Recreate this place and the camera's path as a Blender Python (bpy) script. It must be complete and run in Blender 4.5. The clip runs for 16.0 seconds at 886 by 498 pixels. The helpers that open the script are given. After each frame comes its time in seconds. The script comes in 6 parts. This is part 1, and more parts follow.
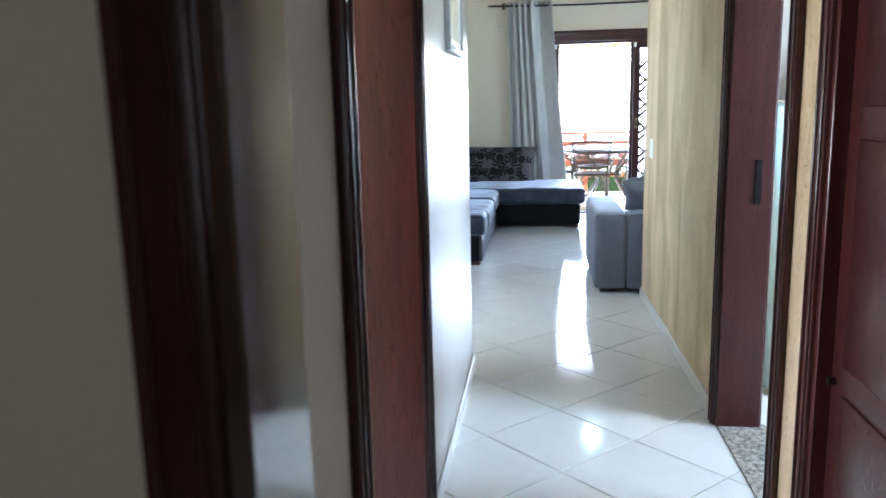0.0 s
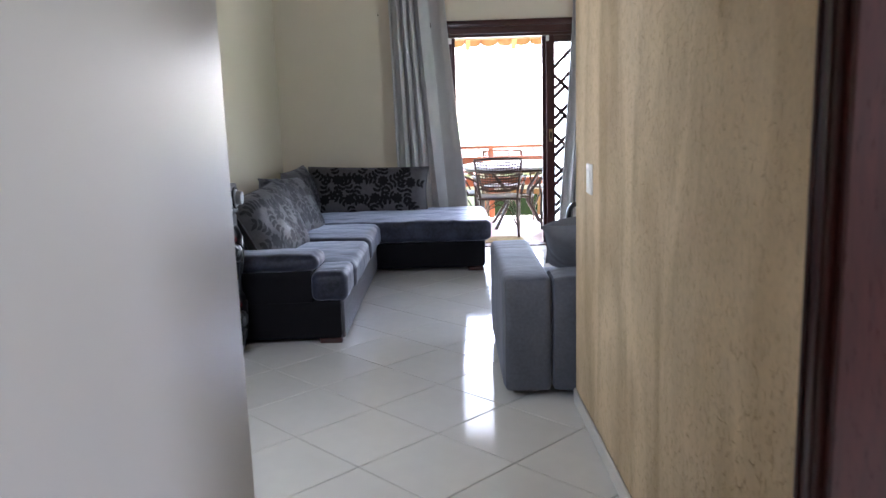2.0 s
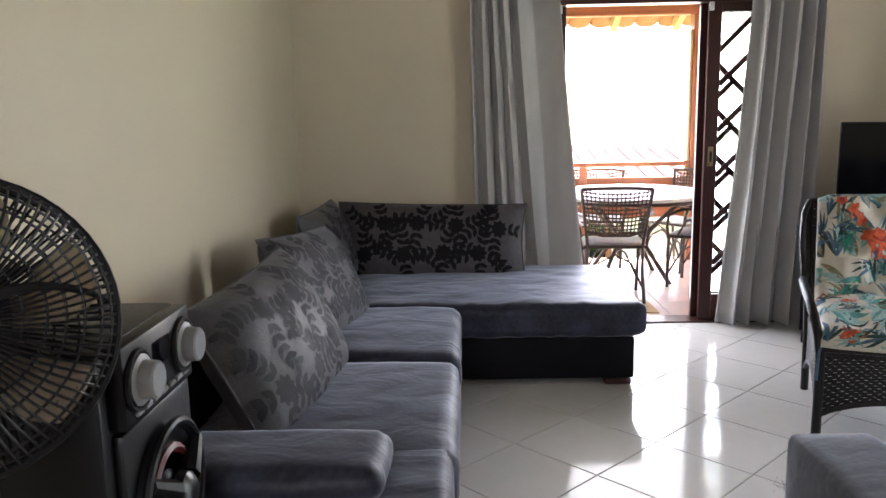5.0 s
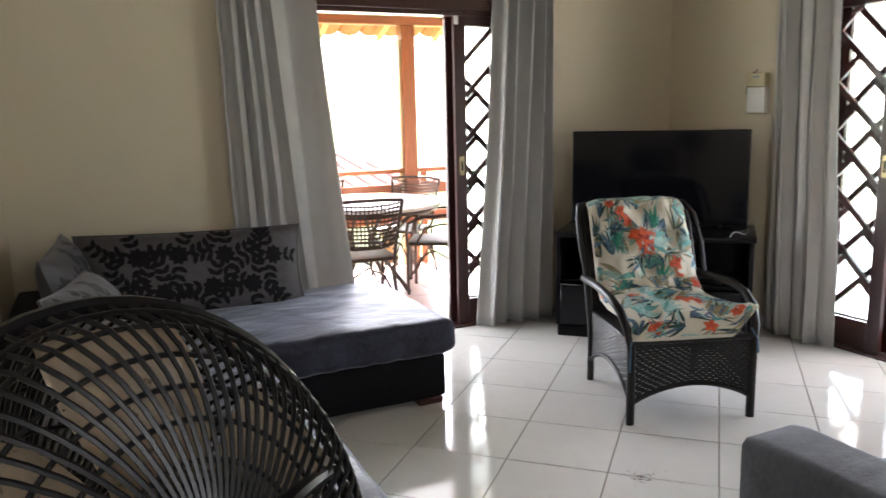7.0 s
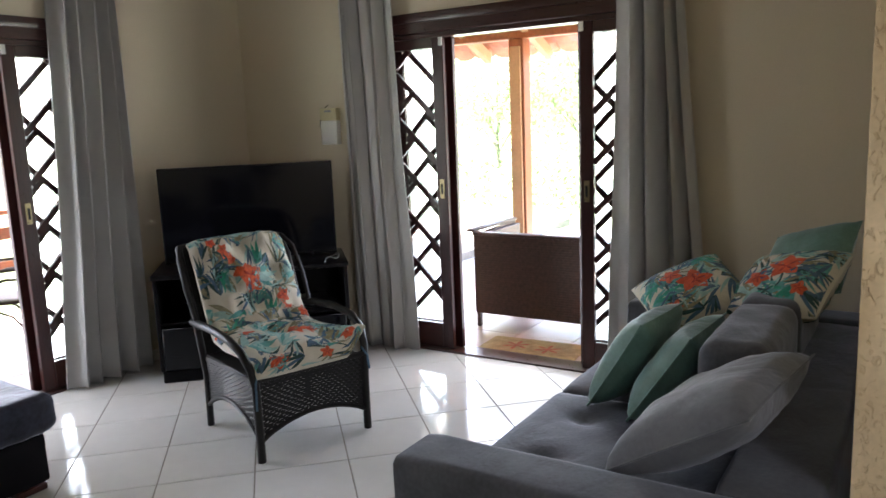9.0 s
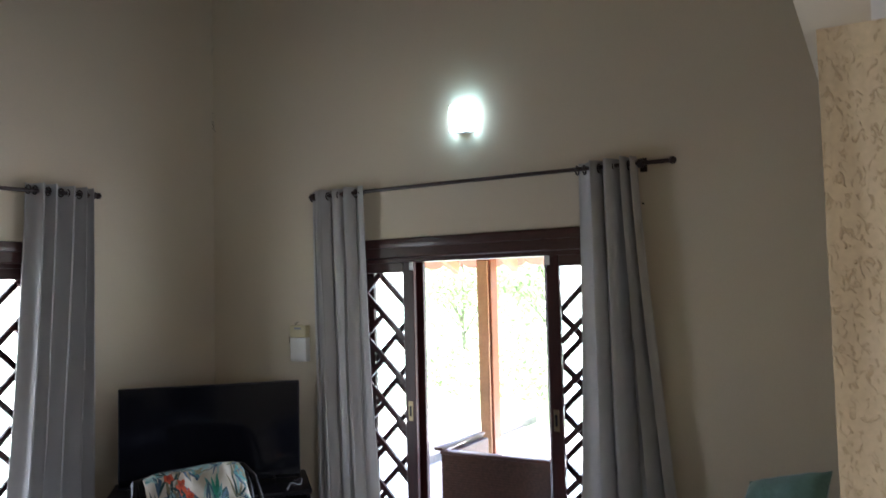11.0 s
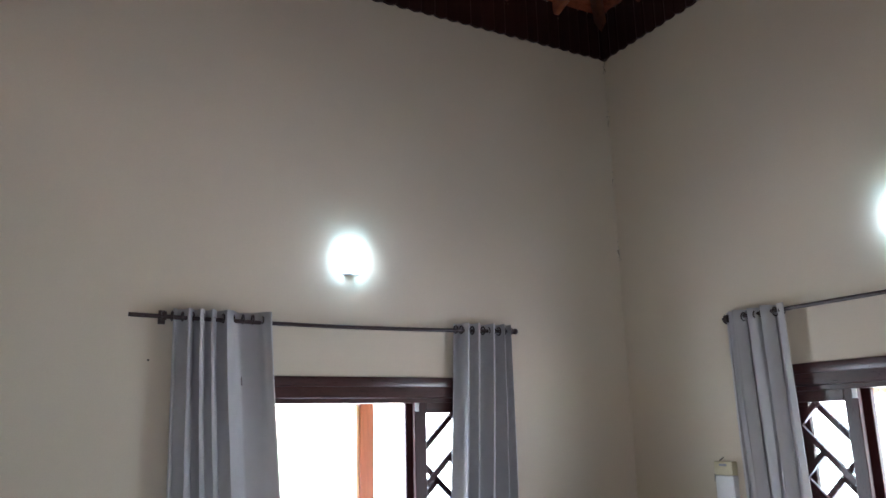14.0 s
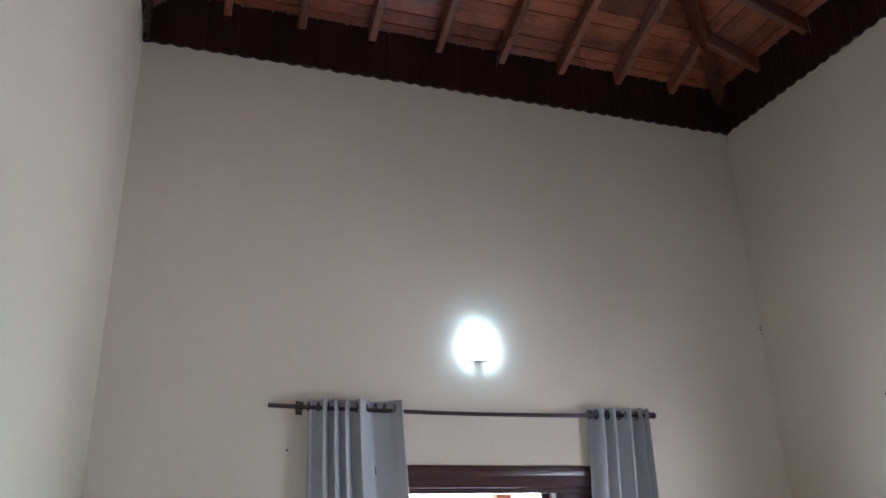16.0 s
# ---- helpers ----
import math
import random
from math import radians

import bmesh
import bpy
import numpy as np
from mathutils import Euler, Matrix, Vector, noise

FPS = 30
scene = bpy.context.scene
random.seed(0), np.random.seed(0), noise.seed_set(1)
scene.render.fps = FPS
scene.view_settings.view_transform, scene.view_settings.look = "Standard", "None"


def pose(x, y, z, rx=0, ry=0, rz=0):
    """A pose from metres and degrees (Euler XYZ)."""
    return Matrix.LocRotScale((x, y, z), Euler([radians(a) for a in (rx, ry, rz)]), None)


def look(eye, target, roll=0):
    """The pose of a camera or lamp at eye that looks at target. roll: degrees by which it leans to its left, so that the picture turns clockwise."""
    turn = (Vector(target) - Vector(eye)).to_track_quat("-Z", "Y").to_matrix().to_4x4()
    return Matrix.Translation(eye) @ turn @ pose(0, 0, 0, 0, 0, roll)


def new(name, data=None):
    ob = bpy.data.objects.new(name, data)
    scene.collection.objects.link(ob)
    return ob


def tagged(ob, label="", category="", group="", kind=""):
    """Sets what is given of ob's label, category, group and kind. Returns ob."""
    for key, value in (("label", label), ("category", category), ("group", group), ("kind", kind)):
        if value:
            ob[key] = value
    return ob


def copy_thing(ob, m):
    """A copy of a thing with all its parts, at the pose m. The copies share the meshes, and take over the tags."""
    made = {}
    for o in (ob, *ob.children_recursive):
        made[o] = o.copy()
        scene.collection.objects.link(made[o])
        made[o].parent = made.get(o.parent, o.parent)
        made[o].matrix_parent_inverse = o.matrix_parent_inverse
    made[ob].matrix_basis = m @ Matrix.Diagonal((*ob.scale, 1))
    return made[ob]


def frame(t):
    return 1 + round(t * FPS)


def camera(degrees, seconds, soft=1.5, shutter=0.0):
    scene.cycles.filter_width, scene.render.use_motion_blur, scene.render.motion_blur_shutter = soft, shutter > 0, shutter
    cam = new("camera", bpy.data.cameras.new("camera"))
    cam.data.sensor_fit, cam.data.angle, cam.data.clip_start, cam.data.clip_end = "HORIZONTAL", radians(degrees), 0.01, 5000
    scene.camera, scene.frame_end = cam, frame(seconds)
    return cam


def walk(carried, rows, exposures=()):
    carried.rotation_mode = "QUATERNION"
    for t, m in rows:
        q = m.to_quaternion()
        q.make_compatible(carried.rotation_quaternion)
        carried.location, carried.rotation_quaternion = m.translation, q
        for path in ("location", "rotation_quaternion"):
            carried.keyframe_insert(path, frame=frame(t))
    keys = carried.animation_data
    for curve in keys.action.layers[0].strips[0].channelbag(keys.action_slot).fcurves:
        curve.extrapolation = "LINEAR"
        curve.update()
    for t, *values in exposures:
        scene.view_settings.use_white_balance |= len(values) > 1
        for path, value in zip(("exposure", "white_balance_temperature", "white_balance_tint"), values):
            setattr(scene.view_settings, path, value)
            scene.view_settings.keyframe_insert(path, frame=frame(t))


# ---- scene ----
cam = camera(60.0, 16.0, 1.5, 0.3)
PATH = [
    (0, (-0.209, -1.781, 1.406), (-0.46, 0.169, 1.04), -1.4),
    (0.5, (-0.167, -1.313, 1.378), (-0.265, 0.655, 1.033), -1.7),
    (1, (-0.088, -0.805, 1.373), (-0.121, 1.166, 1.032), -1.6),
    (1.5, (-0.035, -0.244, 1.372), (-0.053, 1.726, 1.03), -1.7),
    (2, (-0.04, 0.336, 1.37), (-0.066, 2.307, 1.027), -1.8),
    (2.5, (-0.025, 0.925, 1.389), (-0.055, 2.894, 1.043), -1.7),
    (3, (-0.071, 1.466, 1.391), (-0.148, 3.431, 1.029), -1.6),
    (3.5, (-0.129, 2.012, 1.385), (-0.248, 3.975, 1.02), -1.3),
    (3.7, (-0.164, 2.214, 1.401), (-0.309, 4.175, 1.037), -1.2),
    (5.8, (-0.998, 3.404, 1.453), (-0.783, 5.365, 1.125), -1.0),
    (6, (-1.076, 3.467, 1.46), (-0.743, 5.412, 1.132), -1.1),
    (6.5, (-1.27, 3.536, 1.482), (-0.654, 5.411, 1.155), -1.3),
    (7, (-1.396, 3.57, 1.507), (-0.555, 5.35, 1.154), -1.3),
    (7.5, (-1.511, 3.649, 1.51), (-0.39, 5.264, 1.139), -1.3),
    (8, (-1.589, 3.686, 1.524), (-0.159, 5.032, 1.145), -1.4),
    (8.2, (-1.585, 3.699, 1.528), (-0.077, 4.956, 1.145), -1.6),
    (10.3, (-1.505, 3.683, 1.8), (0.279, 4.567, 1.62), -1.7),
    (10.5, (-1.52, 3.692, 1.823), (0.262, 4.597, 1.756), -1.6),
    (11, (-1.565, 3.714, 1.929), (0.17, 4.702, 2.039), -1.4),
    (11.5, (-1.575, 3.743, 2.003), (0.113, 4.801, 2.176), -1.6),
    (12, (-1.574, 3.725, 2.051), (0.082, 4.831, 2.243), -1.6),
    (12.5, (-1.502, 3.7, 2.063), (0.051, 4.937, 2.3), -1.7),
    (13, (-1.406, 3.711, 2.055), (-0.112, 5.204, 2.369), -1.7),
    (13.5, (-1.351, 3.718, 2.02), (-0.304, 5.38, 2.398), -1.5),
    (14, (-1.354, 3.708, 1.971), (-0.408, 5.411, 2.423), -1.4),
    (14.5, (-1.354, 3.704, 1.933), (-0.477, 5.425, 2.453), -1.5),
    (15, (-1.347, 3.691, 1.912), (-0.551, 5.431, 2.496), -1.4),
    (15.5, (-1.331, 3.695, 1.889), (-0.626, 5.451, 2.538), -1.4),
    (16, (-1.31, 3.691, 1.859), (-0.702, 5.458, 2.572), -1.6),
]
EXPO = [(0.0, 4.98, 5250, 9), (0.6, 4.5, 5400, 11), (1.1, 4.35, 5550, 15), (2.0, 4.22, 5850, 20), (3.5, 3.95, 5920, 21), (6.0, 4.32, 7100, 19), (8.2, 3.97, 6700, 18), (10.3, 3.66, 6450, 19), (11.2, 3.66, 5950, 22), (12.0, 3.7, 5900, 23), (13.2, 4.16, 5700, 25), (14.5, 4.37, 5650, 26), (16.0, 4.5, 5400, 26)]

walk(cam, [(t, look(e, g, r)) for t, e, g, r in PATH], EXPO)

# ---- world and light ----
world = bpy.data.worlds.new("sky")
scene.world = world
world.use_nodes = True
wn = world.node_tree.nodes
sky = wn.new("ShaderNodeTexSky")
sky.sky_type, sky.sun_disc = "NISHITA", False
sky.sun_elevation, sky.sun_rotation = radians(57), radians(22.6)
sky.air_density, sky.dust_density, sky.ozone_density = 1.0, 3.0, 1.0
wn["Background"].inputs["Strength"].default_value = 0.15
world.node_tree.links.new(sky.outputs[0], wn["Background"].inputs["Color"])

sun = new("sun", bpy.data.lights.new("sun", "SUN"))
sun.data.energy, sun.data.angle, sun.data.color = 5.0, radians(0.6), (1.0, 0.95, 0.87)
sun.matrix_world = look((0, 0, 0), (-0.25, -0.60, -1.0))


def area(name, eye, target, w, h, watts, color):
    ob = new(name, bpy.data.lights.new(name, "AREA"))
    ob.data.shape, ob.data.size, ob.data.size_y = "RECTANGLE", w, h
    ob.data.energy, ob.data.color = watts, color
    ob.matrix_world = look(eye, target)
    return ob


DAY = (0.80, 0.91, 1.0)
# daylight in the two veranda door openings
area("daylight_far_door", (0.48, 8.44, 1.12), (0.48, 0, 0.9), 1.8, 2.0, 4.2, DAY)
area("daylight_side_door", (2.96, 5.97, 1.12), (-5, 5.97, 0.9), 1.8, 2.0, 3.5, DAY)
# added fill from an unseen recess opening, turned towards the east wall
area("added_fill_recess", (-1.15, 2.1, 1.6), (1.4, 9, 2.0), 0.9, 1.1, 1.6, DAY)
# added fill at an assumed bedroom window, out of view
area("added_fill_bedroom", (3.05, 0.6, 1.6), (0, 0.9, 1.1), 1.1, 1.1, 5.2, DAY)
# warm fill added in the left room; its window is assumed
area("added_fill_left_room", (-3.1, -0.1, 1.6), (0, 0, 1.2), 1.0, 1.1, 4.0, (1.0, 0.92, 0.8))
# weak fill added behind the start point; the wall there has no window
area("added_fill_entry", (0.4, -4.1, 1.6), (-0.3, 0, 1.2), 1.4, 1.2, 0.33, (1.0, 0.96, 0.9))


# ---- materials ----
def mat(name, color, rough=0.6, metal=0.0, vary=0.12, scale=6.0, bump=0.15, fine=60.0, color2=None, spec=0.5, obj=0.0, sheen=0.0, coat=0.0, stretch=None, rv=0.08, crease=0.0):
    m = bpy.data.materials.new(name)
    m.use_nodes = True
    nt = m.node_tree
    N, L = nt.nodes, nt.links
    p = N["Principled BSDF"]
    p.inputs["Roughness"].default_value, p.inputs["Metallic"].default_value = rough, metal
    p.inputs["Specular IOR Level"].default_value = spec
    p.inputs["Sheen Weight"].default_value = sheen
    p.inputs["Sheen Roughness"].default_value = 0.35
    p.inputs["Sheen Tint"].default_value = (0.74, 0.78, 0.92, 1)
    p.inputs["Coat Weight"].default_value, p.inputs["Coat Roughness"].default_value = coat, 0.12
    tc = N.new("ShaderNodeTexCoord")
    co = tc.outputs["Object"]
    if stretch:
        mp = N.new("ShaderNodeMapping")
        mp.inputs["Scale"].default_value = stretch
        L.new(co, mp.inputs["Vector"])
        co = mp.outputs["Vector"]
    big, small = N.new("ShaderNodeTexNoise"), N.new("ShaderNodeTexNoise")
    for n, s, d in ((big, scale, 4), (small, fine, 6)):
        n.inputs["Scale"].default_value, n.inputs["Detail"].default_value = s, d
        L.new(co, n.inputs["Vector"])
    c2 = color2 or tuple(c * (1 - 2.2 * vary) for c in color)
    ramp = N.new("ShaderNodeValToRGB")
    ramp.color_ramp.elements[0].position, ramp.color_ramp.elements[1].position = 0.35, 0.65
    ramp.color_ramp.elements[0].color, ramp.color_ramp.elements[1].color = (*c2, 1), (*color, 1)
    mixf = N.new("ShaderNodeMix")
    mixf.inputs[0].default_value = 0.4
    L.new(big.outputs["Fac"], mixf.inputs[2])
    L.new(small.outputs["Fac"], mixf.inputs[3])
    L.new(mixf.outputs[0], ramp.inputs["Fac"])
    last = ramp.outputs["Color"]
    if obj > 0:
        info, hsv = N.new("ShaderNodeObjectInfo"), N.new("ShaderNodeHueSaturation")
        mr = N.new("ShaderNodeMapRange")
        mr.inputs["To Min"].default_value, mr.inputs["To Max"].default_value = 1 - obj, 1 + obj
        L.new(info.outputs["Random"], mr.inputs["Value"])
        L.new(mr.outputs["Result"], hsv.inputs["Value"])
        L.new(last, hsv.inputs["Color"])
        last = hsv.outputs["Color"]
    L.new(last, p.inputs["Base Color"])
    rr = N.new("ShaderNodeMapRange")
    rr.inputs["To Min"].default_value, rr.inputs["To Max"].default_value = max(rough - rv, 0.02), min(rough + rv, 1)
    L.new(small.outputs["Fac"], rr.inputs["Value"])
    L.new(rr.outputs["Result"], p.inputs["Roughness"])
    if bump:
        b = N.new("ShaderNodeBump")
        b.inputs["Strength"].default_value, b.inputs["Distance"].default_value = bump, 0.004
        L.new(small.outputs["Fac"], b.inputs["Height"])
        L.new(b.outputs["Normal"], p.inputs["Normal"])
        if crease:
            cn, cb = N.new("ShaderNodeTexNoise"), N.new("ShaderNodeBump")
            cm = N.new("ShaderNodeMapping")
            cm.inputs["Scale"].default_value = (1.0, 1.5, 1.0)
            L.new(co, cm.inputs["Vector"])
            cn.inputs["Scale"].default_value, cn.inputs["Detail"].default_value, cn.inputs["Distortion"].default_value = 3.6, 3, 1.2
            L.new(cm.outputs["Vector"], cn.inputs["Vector"])
            cb.inputs["Strength"].default_value, cb.inputs["Distance"].default_value = crease, 0.03
            L.new(cn.outputs["Fac"], cb.inputs["Height"])
            L.new(cb.outputs["Normal"], b.inputs["Normal"])
    return m


def glow(name, color, strength):
    m = bpy.data.materials.new(name)
    m.use_nodes = True
    p = m.node_tree.nodes["Principled BSDF"]
    p.inputs["Base Color"].default_value = (*color, 1)
    p.inputs["Emission Color"].default_value, p.inputs["Emission Strength"].default_value = (*color, 1), strength
    return m


def glass(name, tint=(0.95, 1.0, 0.97)):
    m = bpy.data.materials.new(name)
    m.use_nodes = True
    p = m.node_tree.nodes["Principled BSDF"]
    p.inputs["Base Color"].default_value = (*tint, 1)
    p.inputs["Roughness"].default_value, p.inputs["Transmission Weight"].default_value = 0.0, 1.0
    p.inputs["IOR"].default_value = 1.1
    return m


M_WALL = mat("wall_paint", (0.62, 0.54, 0.405), 0.5, vary=0.03, scale=1.2, bump=0.06, fine=120, spec=0.3)
# base colour pulled down to dim the brightly lit corridor west wall
M_WALL_GLOSS = mat("dimmed_satin_wall_paint", (0.385, 0.35, 0.31), 0.3, vary=0.004, scale=0.8, bump=0.0, fine=2, spec=0.5, rv=0.0)
M_CEIL = mat("ceiling_paint", (0.75, 0.73, 0.68), 0.7, vary=0.03, scale=2, bump=0.05)
M_WOOD = mat("dark_red_wood", (0.045, 0.0095, 0.008), 0.3, vary=0.2, scale=4, bump=0.08, fine=30, stretch=(14, 14, 1), coat=0.05, spec=0.35)
M_WOODH = mat("dark_red_wood_rail", (0.055, 0.014, 0.011), 0.3, vary=0.2, scale=4, bump=0.08, fine=30, stretch=(1, 1, 14), coat=0.15)
M_WOOD_OLD = mat("scuffed_door_jamb_wood", (0.062, 0.013, 0.011), 0.3, vary=0.25, scale=3, bump=0.08, fine=24, stretch=(12, 12, 1), coat=0.05, spec=0.4)
M_VARNISH = mat("mirror_varnish", (0.035, 0.011, 0.009), 0.07, vary=0.15, scale=3, bump=0.02, fine=12, stretch=(10, 10, 1), spec=1.0, coat=1.0, rv=0.03)
M_WOOD_GOLD = mat("golden_varnished_wood", (0.55, 0.25, 0.05), 0.35, vary=0.12, scale=3, fine=20, stretch=(12, 12, 1))
M_VALANCE = mat("dark_valance_wood", (0.028, 0.008, 0.006), 0.35, vary=0.2, scale=3, fine=20, stretch=(8, 8, 1), bump=0.1)
M_PLANK = mat("ceiling_plank_wood", (0.30, 0.085, 0.038), 0.2, vary=0.3, scale=2.5, fine=18, bump=0.05, stretch=(1, 1, 6), coat=0.3)
M_RAFTER = mat("rafter_wood", (0.25, 0.08, 0.033), 0.3, vary=0.25, scale=3, fine=20, bump=0.1, obj=0.35, coat=0.2)
pt = M_PLANK.node_tree
p_geo, p_map, p_hsv = pt.nodes.new("ShaderNodeNewGeometry"), pt.nodes.new("ShaderNodeMapRange"), pt.nodes.new("ShaderNodeHueSaturation")
p_map.inputs["To Min"].default_value, p_map.inputs["To Max"].default_value = 0.55, 1.6
pt.links.new(p_geo.outputs["Random Per Island"], p_map.inputs["Value"])
pt.links.new(p_map.outputs["Result"], p_hsv.inputs["Value"])
pt.links.new(pt.nodes["Principled BSDF"].inputs["Base Color"].links[0].from_socket, p_hsv.inputs["Color"])
pt.links.new(p_hsv.outputs["Color"], pt.nodes["Principled BSDF"].inputs["Base Color"])
M_TILE = mat("glossy_floor_tile", (0.72, 0.705, 0.66), 0.09, vary=0.025, scale=3, bump=0.012, fine=14, spec=0.55, obj=0.02, rv=0.03)
M_GROUT = mat("grout", (0.3, 0.27, 0.22), 0.8, vary=0.15, scale=8)
M_BASE = mat("baseboard_tile", (0.74, 0.72, 0.67), 0.12, vary=0.03, scale=4, bump=0.01)
M_CURTAIN = mat("grey_curtain_cloth", (0.57, 0.555, 0.535), 0.8, vary=0.06, scale=5, bump=0.15, fine=240, sheen=0.15)
ct = M_CURTAIN.node_tree
c_tr, c_mx = ct.nodes.new("ShaderNodeBsdfTranslucent"), ct.nodes.new("ShaderNodeMixShader")
c_tr.inputs["Color"].default_value = (0.46, 0.44, 0.42, 1)
c_mx.inputs["Fac"].default_value = 0.22
ct.links.new(ct.nodes["Principled BSDF"].outputs[0], c_mx.inputs[1])
ct.links.new(c_tr.outputs[0], c_mx.inputs[2])
ct.links.new(c_mx.outputs[0], ct.nodes["Material Output"].inputs["Surface"])
M_ROD = mat("dark_rod", (0.035, 0.018, 0.014), 0.3, vary=0.1, bump=0.02)
M_VELVET = mat("charcoal_velvet", (0.034, 0.037, 0.062), 0.5, vary=0.35, scale=7, bump=0.3, fine=46, sheen=0.75, spec=0.3, crease=0.28)
# near-black copy of the velvet: shade on plinth, arm and back in colour
M_VELVET_SHADED = mat("shaded_black_velvet", (0.006, 0.005, 0.007), 0.7, vary=0.2, scale=7, bump=0.25, fine=60, sheen=0.03, spec=0.15)
M_DAMASK = mat("grey_damask", (0.075, 0.069, 0.073), 0.5, vary=0.15, scale=30, bump=0.35, fine=160, sheen=0.2)
M_DAMASK_LT = mat("silver_damask", (0.078, 0.074, 0.081), 0.5, vary=0.15, scale=30, bump=0.35, fine=160, sheen=0.2, crease=0.3)
M_DAMASK_MID = mat("dark_silver_damask_flowers", (0.02, 0.019, 0.024), 0.7, vary=0.15, scale=30, bump=0.3, fine=120, sheen=0.15)
M_DAMASK_DK = mat("black_damask_flowers", (0.015, 0.013, 0.015), 0.75, vary=0.15, scale=30, bump=0.3, fine=120, sheen=0.03, spec=0.15)
M_GREYV = mat("grey_suede", (0.09, 0.096, 0.116), 0.72, vary=0.22, scale=5, bump=0.25, fine=70, sheen=0.5, crease=0.25)
M_GREYL = mat("light_grey_suede", (0.13, 0.135, 0.15), 0.75, vary=0.14, scale=5, bump=0.25, fine=60, sheen=0.3, crease=0.5)
M_GREEN = mat("sage_velvet", (0.13, 0.25, 0.21), 0.6, vary=0.15, scale=6, bump=0.25, fine=60, sheen=0.5, crease=0.5)
M_CREAM = mat("cream_print_cloth", (0.66, 0.61, 0.50), 0.75, vary=0.07, scale=8, bump=0.2, fine=180, crease=0.5)
M_LEAF_G = mat("print_green", (0.02, 0.07, 0.065), 0.75, vary=0.2, scale=25)
M_LEAF_T = mat("print_teal", (0.12, 0.40, 0.37), 0.75, vary=0.2, scale=25)
M_LEAF_B = mat("print_blue_grey", (0.08, 0.16, 0.25), 0.75, vary=0.2, scale=25)
M_LEAF_O = mat("print_olive", (0.30, 0.27, 0.16), 0.75, vary=0.2, scale=25)
M_LEAF_P = mat("print_pale_teal", (0.36, 0.56, 0.52), 0.75, vary=0.15, scale=25)
M_LEAF_E = mat("print_emerald", (0.03, 0.36, 0.24), 0.75, vary=0.2, scale=25)
M_FLOWER_DK = mat("print_deep_red", (0.42, 0.035, 0.02), 0.75, vary=0.2, scale=25)
M_FLOWER = mat("print_orange_red", (0.78, 0.12, 0.04), 0.75, vary=0.2, scale=25)
M_WICKER = mat("dark_wicker", (0.008, 0.0055, 0.005), 0.42, vary=0.25, scale=40, bump=0.25, fine=120, spec=0.35)
M_WICKER_BR = mat("brown_wicker", (0.10, 0.05, 0.033), 0.45, vary=0.25, scale=40, bump=0.25, fine=120)
M_RATTAN = mat("rattan_chair_frame", (0.06, 0.03, 0.02), 0.4, vary=0.2, scale=30, bump=0.15)
M_SEAT = mat("grey_woven_seat", (0.3, 0.32, 0.33), 0.5, vary=0.2, scale=60, bump=0.4, fine=140)
M_BLACK = mat("black_plastic", (0.005, 0.005, 0.006), 0.36, vary=0.1, scale=12, bump=0.05, spec=0.28)
M_GLOSSBLACK = mat("gloss_black_screen", (0.003, 0.003, 0.005), 0.1, vary=0.05, bump=0.0, spec=0.3)
M_TVSTAND = mat("black_lacquer", (0.005, 0.004, 0.005), 0.35, vary=0.1, bump=0.03, spec=0.12)
M_GREYPL = mat("grey_plastic", (0.3, 0.31, 0.32), 0.4, vary=0.08, scale=15, bump=0.04)
M_WHITEPL = mat("white_plastic", (0.78, 0.77, 0.73), 0.35, vary=0.03, scale=10, bump=0.02)
M_CREAMPL = mat("aged_cream_plastic", (0.62, 0.55, 0.33), 0.4, vary=0.06, scale=10, bump=0.02)
M_CHROME = mat("chrome", (0.75, 0.75, 0.76), 0.12, metal=1.0, vary=0.03, bump=0.0)
M_BRASS = mat("worn_brass", (0.36, 0.28, 0.16), 0.3, metal=1.0, vary=0.1, bump=0.03)
M_RED = mat("red_cone", (0.12, 0.005, 0.008), 0.4, vary=0.1)
M_FANBLADE = mat("smoke_fan_blade", (0.012, 0.012, 0.013), 0.3, vary=0.05, bump=0.0)
M_SMOKE = mat("smoke_brown_translucent_plastic", (0.58, 0.47, 0.34), 0.3, vary=0.05, bump=0.0)
M_SMOKE.node_tree.nodes["Principled BSDF"].inputs["Transmission Weight"].default_value = 0.7
M_SMOKE.node_tree.nodes["Principled BSDF"].inputs["IOR"].default_value = 1.2
M_PINE = mat("orange_veranda_wood", (0.33, 0.105, 0.045), 0.4, vary=0.15, scale=3, fine=24, stretch=(10, 10, 1), bump=0.1)
M_PINEH = mat("orange_veranda_beam", (0.33, 0.105, 0.045), 0.4, vary=0.15, scale=3, fine=24, stretch=(1, 10, 10), bump=0.1)
M_YELLOW = mat("pale_rafter_and_lit_post_edge", (0.56, 0.36, 0.2), 0.5, vary=0.12, scale=4, bump=0.08)
M_CLAY = mat("clay_roof_tile", (0.42, 0.16, 0.085), 0.75, vary=0.2, scale=10, bump=0.2)
M_OLD_CLAY = mat("weathered_red_roof_tile", (0.15, 0.04, 0.03), 0.85, vary=0.25, scale=8, bump=0.2)
M_VFLOOR = mat("pale_terracotta_tile", (0.58, 0.42, 0.33), 0.35, vary=0.06, scale=4, bump=0.03, obj=0.04)
M_TABLETOP = mat("marble_table_top", (0.72, 0.72, 0.7), 0.4, vary=0.15, scale=7, bump=0.02)
